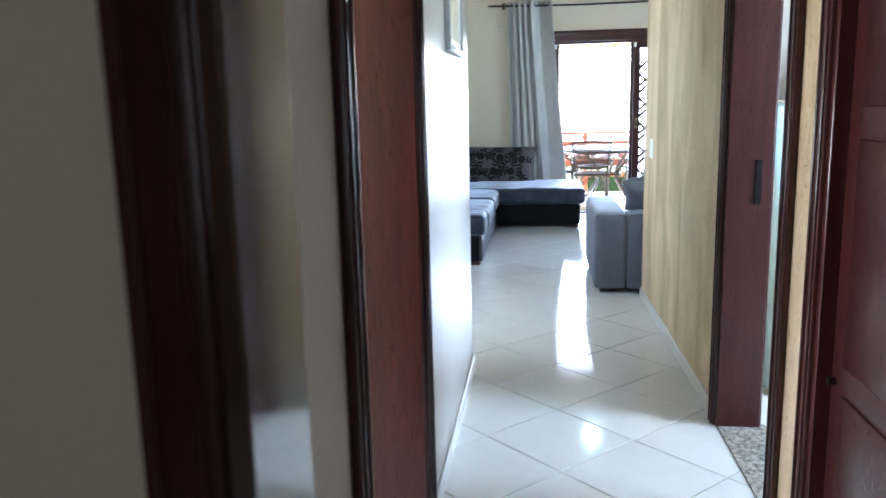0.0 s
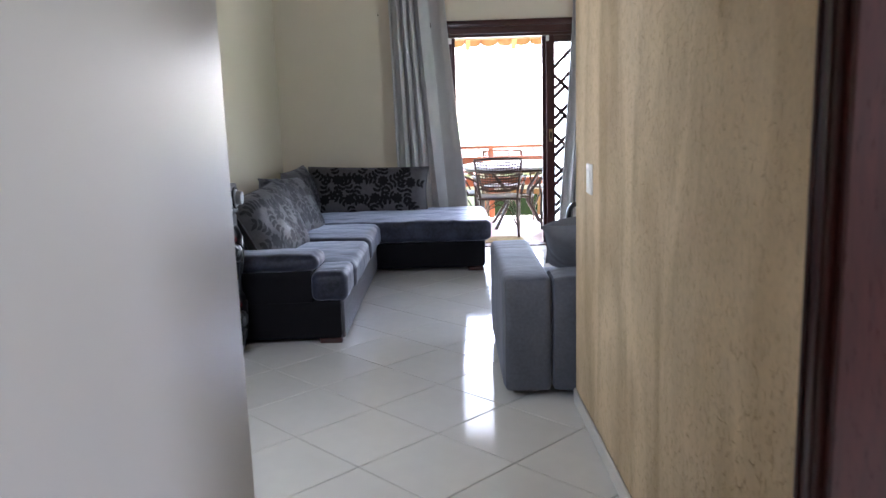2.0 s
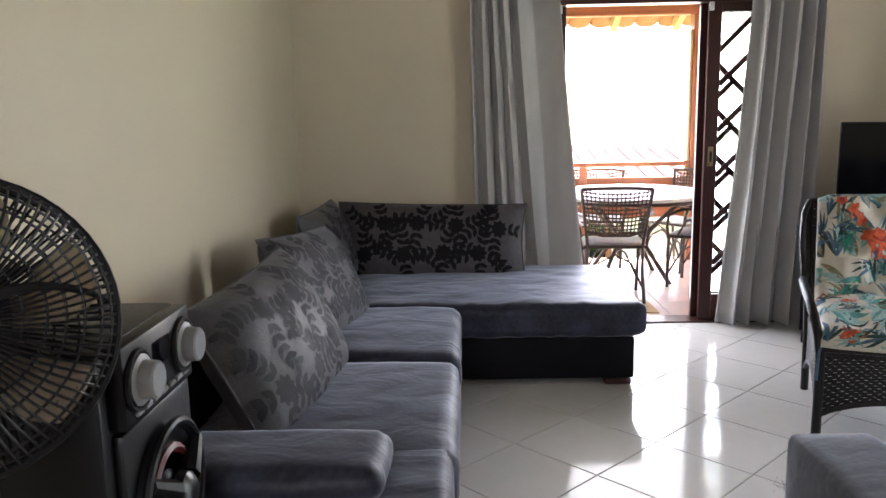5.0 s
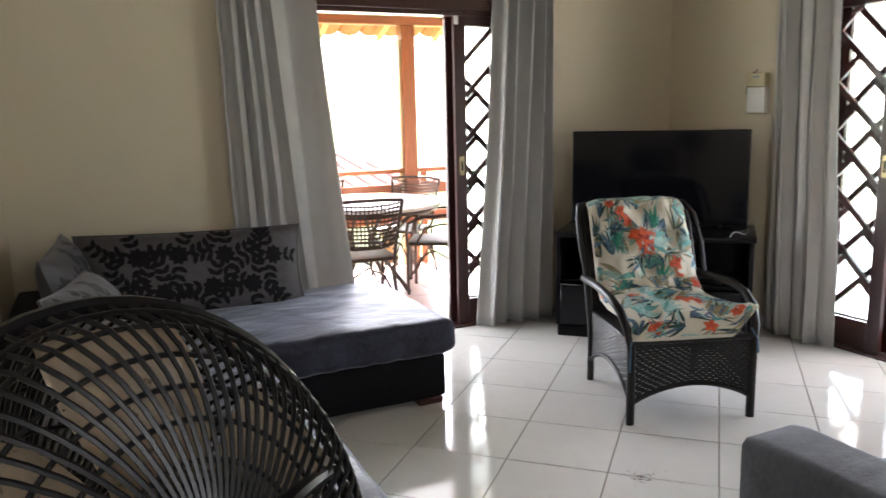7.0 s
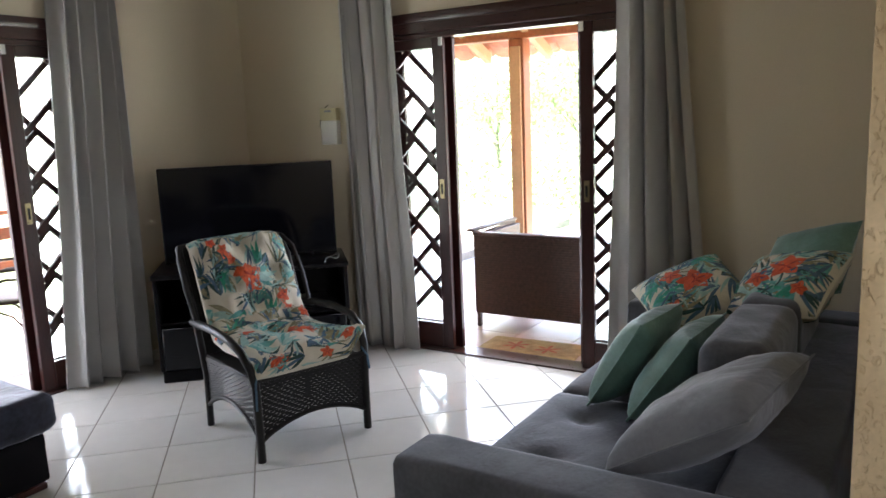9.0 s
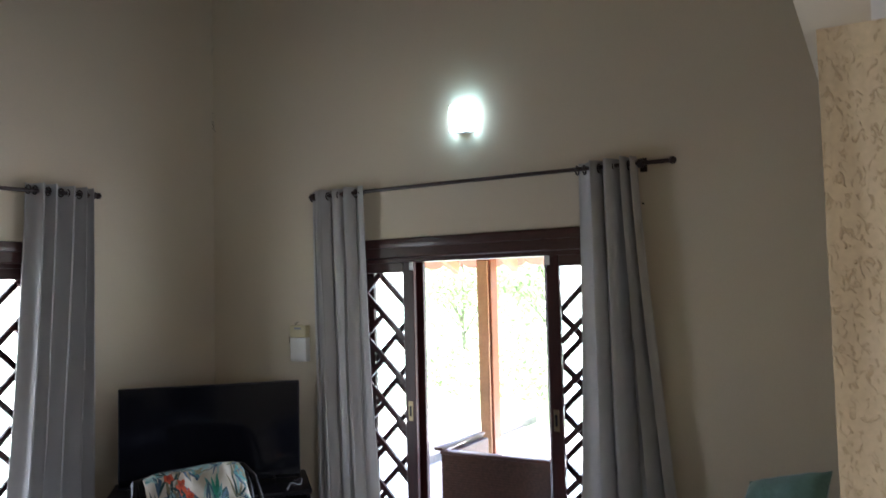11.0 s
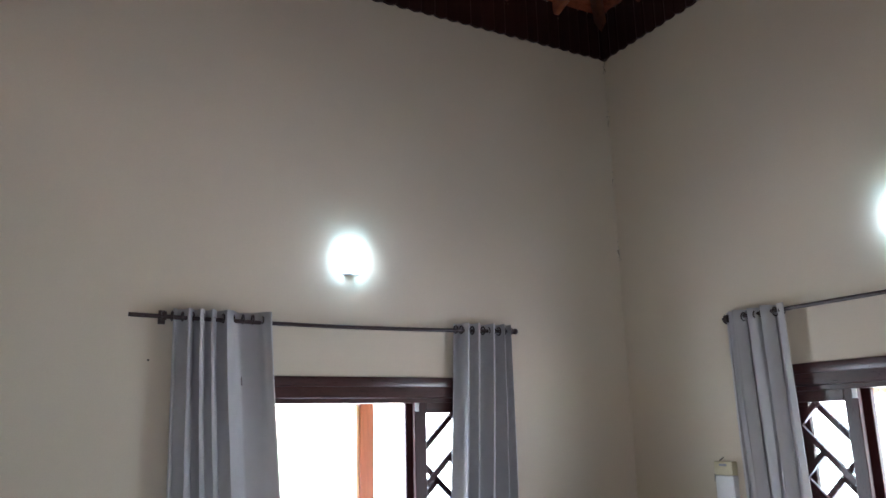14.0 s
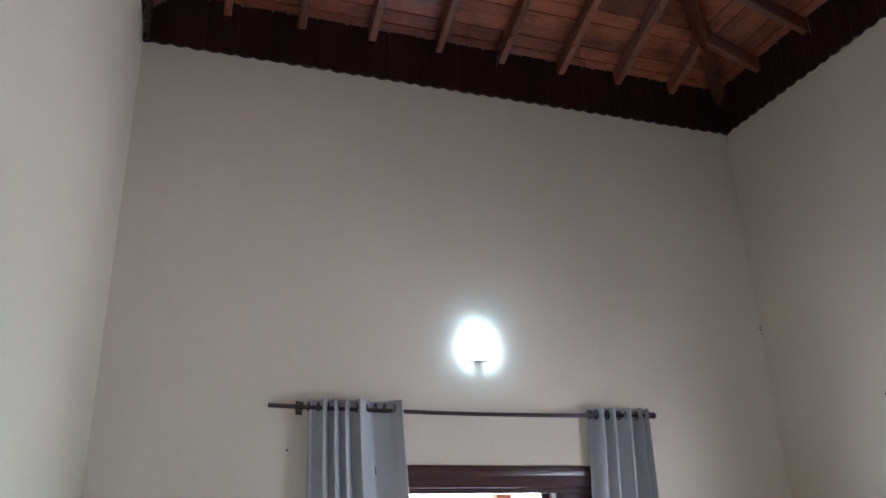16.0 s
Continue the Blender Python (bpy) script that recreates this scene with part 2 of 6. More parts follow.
M_MAT = mat("straw_door_mat", (0.55, 0.4, 0.17), 0.9, vary=0.2, scale=20, bump=0.6, fine=120)
M_GRASS = mat("lawn", (0.09, 0.16, 0.035), 0.9, vary=0.25, scale=3, bump=0.4, fine=60)
M_FOLIAGE = mat("foliage", (0.14, 0.2, 0.09), 0.6, vary=0.3, scale=4, bump=0.1)
M_FOLIAGE2 = mat("pale_foliage", (0.17, 0.22, 0.11), 0.6, vary=0.3, scale=4, bump=0.1)
for leaf in (M_FOLIAGE, M_FOLIAGE2):
    lt = leaf.node_tree
    tr, mx = lt.nodes.new("ShaderNodeBsdfTranslucent"), lt.nodes.new("ShaderNodeMixShader")
    tr.inputs["Color"].default_value = (0.40, 0.54, 0.28, 1)
    mx.inputs["Fac"].default_value = 0.55
    lt.links.new(lt.nodes["Principled BSDF"].outputs[0], mx.inputs[1])
    lt.links.new(tr.outputs[0], mx.inputs[2])
    lt.links.new(mx.outputs[0], lt.nodes["Material Output"].inputs["Surface"])
M_BARK = mat("bark", (0.3, 0.26, 0.21), 0.9, vary=0.25, scale=8, bump=0.5)
M_PLASTER = mat("white_house_plaster", (0.72, 0.68, 0.6), 0.8, vary=0.08, scale=2, bump=0.1)
M_GRANITE = mat("speckled_granite", (0.50, 0.47, 0.41), 0.14, color2=(0.07, 0.06, 0.05), scale=46, bump=0.01, fine=120)
M_SILVER = mat("silver_picture_frame", (0.46, 0.47, 0.47), 0.35, metal=0.5, vary=0.15, scale=12, bump=0.1)
M_PICT = mat("faded_painting", (0.62, 0.5, 0.3), 0.5, color2=(0.2, 0.22, 0.16), scale=9, bump=0.1)
M_MATTRESS = mat("pale_blue_mattress_cover", (0.46, 0.62, 0.65), 0.45, vary=0.09, scale=6, bump=0.3, fine=18, crease=0.8)
M_MATTR_BR = mat("brown_quilted_mattress", (0.06, 0.04, 0.03), 0.7, vary=0.2, scale=8, bump=0.3, fine=30)
M_MATTR_CR = mat("cream_mattress", (0.56, 0.53, 0.44), 0.7, vary=0.08, scale=5, bump=0.2, fine=30)
M_PIPING = mat("white_piping", (0.78, 0.75, 0.74), 0.6, vary=0.05, bump=0.05)
M_LOG = mat("dry_driftwood", (0.25, 0.16, 0.09), 0.85, vary=0.3, scale=14, bump=0.5)
M_GLASS = glass("clear_glass")
M_LAMP = glow("opal_lamp_glass", (0.66, 0.93, 1.0), 0.95)
M_DIRT = mat("soil_crumbs", (0.12, 0.07, 0.05), 0.95, vary=0.2)

# rough trowelled plaster of the corridor: cream with brown worm marks
M_STONE = mat("trowelled_plaster", (0.61, 0.485, 0.325), 0.75, vary=0.10, scale=2.5, bump=0.0)
nt = M_STONE.node_tree
tcs = nt.nodes["Texture Coordinate"]
mps = nt.nodes.new("ShaderNodeMapping")
mps.inputs["Scale"].default_value = (1.0, 1.0, 0.62)
nt.links.new(tcs.outputs["Object"], mps.inputs["Vector"])
ns = nt.nodes.new("ShaderNodeTexNoise")
ns.inputs["Scale"].default_value, ns.inputs["Detail"].default_value, ns.inputs["Distortion"].default_value = 60, 3.5, 1.1
nt.links.new(mps.outputs["Vector"], ns.inputs["Vector"])
rs = nt.nodes.new("ShaderNodeValToRGB")
rs.color_ramp.elements[0].position, rs.color_ramp.elements[1].position = 0.56, 0.68
nt.links.new(ns.outputs["Fac"], rs.inputs["Fac"])
n2 = nt.nodes.new("ShaderNodeTexNoise")
n2.inputs["Scale"].default_value, n2.inputs["Detail"].default_value = 1.7, 3
nt.links.new(mps.outputs["Vector"], n2.inputs["Vector"])
mm = nt.nodes.new("ShaderNodeMath")
mm.operation = "MULTIPLY"
nt.links.new(rs.outputs["Color"], mm.inputs[0])
nt.links.new(n2.outputs["Fac"], mm.inputs[1])
mx = nt.nodes.new("ShaderNodeMix")
mx.data_type = "RGBA"
mx.inputs[7].default_value = (0.40, 0.29, 0.165, 1)
pb = nt.nodes["Principled BSDF"]
old = pb.inputs["Base Color"].links[0].from_socket
nt.links.new(old, mx.inputs[6])
nt.links.new(mm.outputs[0], mx.inputs[0])
# long water-washed streaks running down the plaster
mv = nt.nodes.new("ShaderNodeMapping")
mv.inputs["Scale"].default_value = (3.0, 3.0, 0.75)
nt.links.new(tcs.outputs["Object"], mv.inputs["Vector"])
n3 = nt.nodes.new("ShaderNodeTexNoise")
n3.inputs["Scale"].default_value, n3.inputs["Detail"].default_value, n3.inputs["Roughness"].default_value, n3.inputs["Distortion"].default_value = 1.35, 2.5, 0.5, 0.8
nt.links.new(mv.outputs["Vector"], n3.inputs["Vector"])
r3 = nt.nodes.new("ShaderNodeValToRGB")
r3.color_ramp.elements[0].position, r3.color_ramp.elements[1].position = 0.40, 0.66
r3.color_ramp.elements[0].color, r3.color_ramp.elements[1].color = (1.36, 1.33, 1.26, 1), (0.82, 0.72, 0.56, 1)
nt.links.new(n3.outputs["Fac"], r3.inputs["Fac"])
mw = nt.nodes.new("ShaderNodeMix")
mw.data_type, mw.blend_type = "RGBA", "MULTIPLY"
mw.inputs[0].default_value = 0.7
nt.links.new(mx.outputs[2], mw.inputs[6])
nt.links.new(r3.outputs["Color"], mw.inputs[7])
nt.links.new(mw.outputs[2], pb.inputs["Base Color"])
bs = nt.nodes.new("ShaderNodeBump")
bs.invert = True
bs.inputs["Strength"].default_value, bs.inputs["Distance"].default_value = 0.8, 0.004
nt.links.new(rs.outputs["Color"], bs.inputs["Height"])
nt.links.new(bs.outputs["Normal"], pb.inputs["Normal"])


# ---- mesh helpers ----
def mesh_of(name, bm, material, smooth=True):
    me = bpy.data.meshes.new(name)
    bmesh.ops.recalc_face_normals(bm, faces=bm.faces)
    for f in bm.faces:
        f.smooth = smooth
    bm.to_mesh(me)
    bm.free()
    me.materials.append(material)
    if smooth:
        me.set_sharp_from_angle(angle=radians(38))
    return me


def part(name, bm, material, parent, label="", smooth=True):
    ob = new(name, mesh_of(name, bm, material, smooth))
    if parent is not None:
        ob.parent = parent
    if label:
        ob["label"] = label
    return ob


def thing(name, label, category, m=None, group=""):
    ob = new(name)
    ob.empty_display_size = 0.1
    if m is not None:
        ob.matrix_world = m
    return tagged(ob, label, category, group)


def box(bm, x0, x1, y0, y1, z0, z1, m=None):
    vs = [bm.verts.new((x, y, z)) for x in (x0, x1) for y in (y0, y1) for z in (z0, z1)]
    if m is not None:
        for v in vs:
            v.co = m @ v.co
    for a, b, c, d in ((0, 1, 3, 2), (4, 6, 7, 5), (0, 4, 5, 1), (2, 3, 7, 6), (0, 2, 6, 4), (1, 5, 7, 3)):
        bm.faces.new((vs[a], vs[b], vs[c], vs[d]))
    return vs


def bbox(x0, x1, y0, y1, z0, z1, bevel=0.0, seg=2, m=None):
    bm = bmesh.new()
    box(bm, x0, x1, y0, y1, z0, z1)
    if bevel:
        bmesh.ops.bevel(bm, geom=bm.edges[:], offset=bevel, segments=seg, profile=0.5, affect="EDGES")
    if m is not None:
        bmesh.ops.transform(bm, matrix=m, verts=bm.verts)
    return bm


def structure(name, boxes, material, label, category, bevel=0.0):
    bm = bmesh.new()
    for b in boxes:
        box(bm, *b)
    ob = new(name, mesh_of(name, bm, material, False))
    return tagged(ob, label, category, kind="structure")


def tube(bm, pts, r, seg=8, closed=False):
    pts = [Vector(p) for p in pts]
    n = len(pts)
    rings = []
    ref = None
    for i, p in enumerate(pts):
        a = pts[i - 1] if (i > 0 or closed) else p
        b = pts[(i + 1) % n] if (i < n - 1 or closed) else p
        d = (b - a).normalized()
        if ref is None:
            ref = Vector((0, 0, 1)) if abs(d.z) < 0.9 else Vector((1, 0, 0))
        s = d.cross(ref)
        if s.length < 1e-4:
            s = d.orthogonal()
        s.normalize()
        u = s.cross(d).normalized()
        ref = u
        rr = r[i] if isinstance(r, (list, tuple)) else r
        rings.append([bm.verts.new(p + s * (rr * math.cos(2 * math.pi * k / seg)) + u * (rr * math.sin(2 * math.pi * k / seg))) for k in range(seg)])
    for i in range(n if closed else n - 1):
        A, B = rings[i], rings[(i + 1) % n]
        for k in range(seg):
            bm.faces.new((A[k], A[(k + 1) % seg], B[(k + 1) % seg], B[k]))
    if not closed:
        bm.faces.new(rings[0][::-1])
        bm.faces.new(rings[-1])


def tubes(runs, r, seg=8, closed=False):
    bm = bmesh.new()
    for run in runs:
        tube(bm, run, r, seg, closed)
    return bm


def lathe(profile, seg=24):
    """A turned body round z from (radius, height) pairs."""
    bm = bmesh.new()
    rings = [[bm.verts.new((max(r, 1e-4) * math.cos(2 * math.pi * k / seg), max(r, 1e-4) * math.sin(2 * math.pi * k / seg), z)) for k in range(seg)] for r, z in profile]
    for A, B in zip(rings, rings[1:]):
        for k in range(seg):
            bm.faces.new((A[k], A[(k + 1) % seg], B[(k + 1) % seg], B[k]))
    bm.faces.new(rings[0][::-1])
    bm.faces.new(rings[-1])
    return bm


def rounded(bm, x0, x1, y0, y1, z0, z1, r, n=14, puff=0.0, wob=0.0, seed=0.0):
    """A soft upholstered block: a rounded box with a slightly puffed, uneven top."""
    cx, cy, cz = (x0 + x1) / 2, (y0 + y1) / 2, (z0 + z1) / 2
    hx, hy, hz = (x1 - x0) / 2, (y1 - y0) / 2, (z1 - z0) / 2
    start = len(bm.verts)
    t = bmesh.ops.create_cube(bm, size=2.0)
    es = list({e for v in t["verts"] for e in v.link_edges})
    bmesh.ops.subdivide_edges(bm, edges=es, cuts=n, use_grid_fill=True)
    bm.verts.ensure_lookup_table()
    for v in bm.verts[start:]:
        c = v.co
        q = Vector((c.x * hx, c.y * hy, c.z * hz))
        inner = Vector((max(-hx + r, min(hx - r, q.x)), max(-hy + r, min(hy - r, q.y)), max(-hz + r, min(hz - r, q.z))))
        d = q - inner
        if d.length > 1e-6:
            q = inner + d.normalized() * min(r, d.length) if d.length > r else q
        fx, fy = 1 - (c.x) ** 2, 1 - (c.y) ** 2
        if puff and c.z > 0:
            q.z += puff * max(fx, 0) ** 0.5 * max(fy, 0) ** 0.5 * c.z
        w = Vector((cx, cy, cz)) + q
        if wob:
            w += (noise.noise_vector(w * 5 + Vector((seed, 0, 0))) + 0.5 * noise.noise_vector(w * 13 + Vector((0, seed, 0)))) * wob
        v.co = w


def soft(x0, x1, y0, y1, z0, z1, r=0.05, n=14, puff=0.0, wob=0.004, seed=0.0):
    bm = bmesh.new()
    rounded(bm, x0, x1, y0, y1, z0, z1, r, n, puff, wob, seed)
    return bm


def pillow_at(u, v, w, h, t, seed=0.0, side=1):
    """A point of a stuffed pillow: u, v run from -1 to 1, its face looks along -y."""
    fu, fv = max(1 - abs(u) ** 3.0, 0), max(1 - abs(v) ** 3.0, 0)
    thick = t * (fu * fv) ** 0.5
    pull = 1 - 0.05 * (1 - abs(u) ** 2) * abs(v) ** 3
    pullu = 1 - 0.05 * (1 - abs(v) ** 2) * abs(u) ** 3
    q = Vector((u * w * pullu, -side * thick, v * h * pull))
    wr = noise.noise(Vector((u * 2.3 + seed, v * 2.3, seed))) * 0.10 * t + noise.noise(Vector((u * 6 + seed, v * 6, 3))) * 0.04 * t
    q.y += -side * wr * (fu * fv) ** 0.5
    return q


def pillow_mesh(w, h, t, seed, n=22):
    bm = bmesh.new()
    grids = []
    for side in (1, -1):
        grids.append([[bm.verts.new(pillow_at(-1 + 2 * i / n, -1 + 2 * j / n, w, h, t, seed, side)) for j in range(n + 1)] for i in range(n + 1)])
    for g in grids:
        for i in range(n):
            for j in range(n):
                bm.faces.new((g[i][j], g[i + 1][j], g[i + 1][j + 1], g[i][j + 1]))
    bmesh.ops.remove_doubles(bm, verts=bm.verts, dist=0.0006)
    return bm


def leaf_print(bm, at, u, v, ang, ln, wd, aspect, lift=0.0018, n=6):
    """One printed leaf: a pointed oval laid on the surface at(u, v)."""
    ca, sa = math.cos(ang), math.sin(ang)
    left, right = [], []
    for k in range(n + 1):
        s = k / n
        half = wd * math.sin(math.pi * s) ** 0.8 * (1 - 0.35 * s)
        for lst, sg in ((left, 1), (right, -1)):
            a, b = s * ln, sg * half + 0.12 * ln * s * s
            uu, vv = u + (a * ca - b * sa), v + (a * sa + b * ca) * aspect
            if abs(uu) > 0.985 or abs(vv) > 0.985:
                uu, vv = max(-0.985, min(0.985, uu)), max(-0.985, min(0.985, vv))
            q = at(uu, vv)
            e = 0.02
            du, dv = at(min(uu + e, 1), vv) - at(max(uu - e, -1), vv), at(uu, min(vv + e, 1)) - at(uu, max(vv - e, -1))
            nrm = du.cross(dv)
            nrm = nrm.normalized() if nrm.length > 1e-9 else Vector((0, -1, 0))
            lst.append(bm.verts.new(q + nrm * lift))
    for k in range(n):
        bm.faces.new((left[k], left[k + 1], right[k + 1], right[k]))


def damask_pillow(label, m, w, h, t, seed, group, cloth=None, flowers=None, size=1.0):
    """A stuffed cushion woven with peonies and curving stems of paired leaves."""
    rnd = random.Random(seed)
    p = thing("patterned_cushion", label, "cushion", m, group)
    part("cover", pillow_mesh(w, h, t, seed), cloth or M_DAMASK, p)
    at = lambda u, v: pillow_at(u, v, w, h, t, seed, 1)
    asp = w / h
    bm = bmesh.new()
    nx, nz = max(2, round(2 * w / (0.30 * size))), 2
    spots = []
    for i in range(nx):
        for j in range(nz):
            u = -0.82 + 1.64 * (i + 0.28 + 0.42 * j + rnd.uniform(-0.1, 0.1)) / nx
            spots.append((u, -0.42 + 0.84 * j + rnd.uniform(-0.14, 0.14)))
    s = size / w
    for u0, v0 in spots:
        for ring, ln, lf in ((9, 0.058, 0.0018), (7, 0.038, 0.0024), (5, 0.02, 0.003)):
            for j in range(ring):
                leaf_print(bm, at, u0, v0, 6.283 * j / ring + ring, s * ln, s * ln * 0.40, asp, lf)
        for k in range(4):
            ang = 6.283 * k / 4 + rnd.uniform(-0.4, 0.4)
            u, v, bend = u0 + math.cos(ang) * s * 0.064, v0 + math.sin(ang) * s * 0.064 * asp, rnd.choice((-0.24, 0.24))
            for j in range(5):
                if abs(u) > 0.95 or abs(v) > 0.92 or any(math.hypot(u - a, (v - b) / asp) < s * 0.06 for a, b in spots):
                    break
                leaf_print(bm, at, u, v, ang, s * 0.046, s * 0.003, asp, 0.0016, 3)
                for sg in (1, -1):
                    leaf_print(bm, at, u, v, ang + sg * 0.85, s * 0.056, s * 0.0175, asp)
                u, v = u + math.cos(ang) * s * 0.043, v + math.sin(ang) * s * 0.043 * asp
                ang += bend
    tagged(part("floral_pattern", bm, flowers or M_DAMASK_DK, p, "dark velvet leaves and flowers"), kind="stuff")
    ring = [(u, -1) for u in np.linspace(-1, 1, 16)] + [(1, v) for v in np.linspace(-1, 1, 12)[1:]] + [(u, 1) for u in np.linspace(1, -1, 16)[1:]] + [(-1, v) for v in np.linspace(1, -1, 12)[1:-1]]
    part("piping", tubes([[at(u, v) for u, v in ring]], 0.005, 6, True), cloth or M_DAMASK, p)
    return p


def floral_cover(at, asp, unit, fronds, blooms, seed, parent):
    """A tropical print: fans of pointed leaves and hibiscus blooms; unit is one metre along u."""
    rnd = random.Random(seed)
    kinds = (("pale_leaf_print", M_LEAF_P), ("teal_leaf_print", M_LEAF_T), ("blue_leaf_print", M_LEAF_B), ("olive_leaf_print", M_LEAF_O), ("green_leaf_print", M_LEAF_G), ("emerald_leaf_print", M_LEAF_E))
    layers = [bmesh.new() for _ in kinds]
    n = max(2, round(math.sqrt(fronds * asp)))
    rows = max(2, round(fronds / n))
    for k in range(n * rows):
        u = -1 + 2 * (k % n + rnd.uniform(0.1, 0.9)) / n
        v = -1 + 2 * (k // n + rnd.uniform(0.1, 0.9)) / rows
        first, second = rnd.choice(((0, 1), (4, 2), (2, 4), (2, 0), (3, 2), (1, 2), (4, 0), (3, 4), (5, 1), (0, 3)))
        a, big = rnd.uniform(0, 6.28), rnd.uniform(0.75, 1.25)
        spread = rnd.uniform(0.20, 0.36)
        blades = 4 if first == 5 else rnd.choice((3, 4, 5, 5))
        for j in range(blades):
            c = layers[first if j % 3 else second]
            off = (j - (blades - 1) / 2) * spread
            ln = unit * big * (0.145 - 0.03 * abs(off)) * rnd.uniform(0.8, 1.1)
            wd = unit * big * (0.0145 if first in (0, 5) else 0.0088)
            leaf_print(c, at, max(-0.98, min(0.98, u)), max(-0.98, min(0.98, v)), a + off, ln, wd, asp, 0.0010 + 0.0012 * rnd.random())
    for (name, material), bm in zip(kinds, layers):
        tagged(part(name, bm, material, parent), kind="stuff")
    petals, hearts = bmesh.new(), bmesh.new()
    for u, v, size in blooms:
        a = rnd.uniform(0, 6.28)
        for j in range(5):
            aj = a + 6.283 * j / 5 + rnd.uniform(-0.2, 0.2)
            leaf_print(petals, at, u, v, aj, unit * size, unit * size * 0.40, asp, 0.0026)
            leaf_print(hearts, at, u, v, aj + 0.1, unit * size * 0.6, unit * size * 0.07, asp, 0.0032)
    tagged(part("orange_flower_print", petals, M_FLOWER, parent), kind="stuff")
    tagged(part("red_flower_heart", hearts, M_FLOWER_DK, parent), kind="stuff")


def plain_pillow(name, label, material, m, w, h, t, seed, group=""):
    p = thing(name, label, "cushion", m, group)
    part("cover", pillow_mesh(w, h, t, seed), material, p)
    bm = bmesh.new()
    ring = [(u, -1) for u in np.linspace(-1, 1, 14)] + [(1, v) for v in np.linspace(-1, 1, 14)[1:]] + [(u, 1) for u in np.linspace(1, -1, 14)[1:]] + [(-1, v) for v in np.linspace(1, -1, 14)[1:-1]]
    tube(bm, [pillow_at(u, v, w, h, t, seed) for u, v in ring], 0.004, 6, True)
    part("seam", bm, material, p)
    return p


def weave(bm, at, nu, nv, amp, half_u, gap=0.01):
    """Woven strands over a surface at(u, v), u and v from 0 to 1: nv rows going over and under nu canes."""
    def normal(u, v):
        e = 0.004
        n = (at(min(u + e, 1), v) - at(max(u - e, 0), v)).cross(at(u, min(v + e, 1)) - at(u, max(v - e, 0)))
        return n.normalized() if n.length > 1e-12 else Vector((0, -1, 0))
    for j in range(nv):
        v0, v1 = (j + gap / 2) / nv, (j + 1 - gap / 2) / nv
        prev = None
        for i in range(nu + 1):
            u = i / nu
            off = amp * (1 if (i + j) % 2 else -1)
            n = normal(u, (v0 + v1) / 2)
            cur = [bm.verts.new(at(u, v0) + n * off * 0.6), bm.verts.new(at(u, (v0 + v1) / 2) + n * (off + amp * 0.5)), bm.verts.new(at(u, v1) + n * off * 0.6)]
            if prev:
                bm.faces.new((prev[0], cur[0], cur[1], prev[1]))
                bm.faces.new((prev[1], cur[1], cur[2], prev[2]))
            prev = cur


# ---- setting ----
XL, XR, YF, YS, ZE = -1.767, 2.785, 8.265, 3.855, 5.36
CR, CL, LE, ZC = 0.563, -0.572, 2.18, 2.555
A0, A1, B0, B1, ZD = -0.50, 1.46, 4.99, 6.95, 2.28
structure("wall_north", [(XL - 0.15, A0, YF, YF + 0.15, -0.03, ZE), (A1, XR + 0.15, YF, YF + 0.15, -0.03, ZE), (A0, A1, YF, YF + 0.15, ZD, ZE)], M_WALL, "tall beige painted wall around the far veranda door", "wall")
structure("wall_east", [(XR, XR + 0.15, YS, B0, -0.03, ZE), (XR, XR + 0.15, B1, YF, -0.03, ZE), (XR, XR + 0.15, B0, B1, ZD, ZE)], M_WALL, "tall beige painted wall around the side veranda door", "wall")
structure("wall_west", [(XL - 0.15, XL, LE - 0.15, YF, -0.03, ZE)], M_WALL, "tall plain beige painted wall behind the sofa", "wall")
structure("wall_south", [(CR + 0.15, XR, YS - 0.15, YS - 0.03, -0.03, ZC), (XL, XR, YS - 0.15, YS, ZC, ZE)], M_WALL, "beige painted wall behind the grey sofa", "wall")
# the opening is assumed, to let the recess fill in
structure("wall_recess", [(XL, -1.6, LE - 0.15, LE, -0.03, ZC), (-0.7, CL - 0.15, LE - 0.15, LE, -0.03, ZC), (-1.6, -0.7, LE - 0.15, LE, -0.03, 1.0), (-1.6, -0.7, LE - 0.15, LE, 2.15, ZC)], M_WALL, "beige recess wall with an added, unseen window opening", "wall")
W1 = (0.72, 1.52)
W2 = (-0.42, 0.40)
def lean(ob):
    """The corridor's plaster wall runs slightly inwards towards the living room."""
    for v in ob.data.vertices:
        if v.co.y > W1[1] + 0.05 and v.co.x < CR + 0.02:
            v.co.x -= 0.036 * (v.co.y - W1[1]) / (YS - W1[1])
    return ob


lean(structure("wall_corridor_east", [(CR, CR + 0.15, W1[1], YS - 0.03, -0.03, ZC), (CR, CR + 0.15, W2[1], W1[0], -0.03, ZC), (CR, CR + 0.15, -1.01, W2[0], -0.03, ZC), (CR, CR + 0.15, W1[0], W1[1], 2.12, ZC), (CR, CR + 0.15, W2[0], W2[1], 2.12, ZC)], M_STONE, "corridor wall of rough trowelled cream plaster", "wall"))
D0, D1 = -0.375, 0.45
# west wall in two paints: dimmed here, the start piece paler for missing light
structure("wall_corridor_west", [(CL - 0.15, CL, D1, LE, -0.03, ZC), (CL - 0.15, CL, D0, D1, 2.12, ZC)], M_WALL_GLOSS, "satin off-white corridor wall, darkened in colour to dim it", "wall")
structure("wall_corridor_start", [(CL - 0.15, CL, -1.01, D0, -0.03, ZC)], M_CEIL, "matt cream wall beside the left doorway, brightened in colour", "wall")
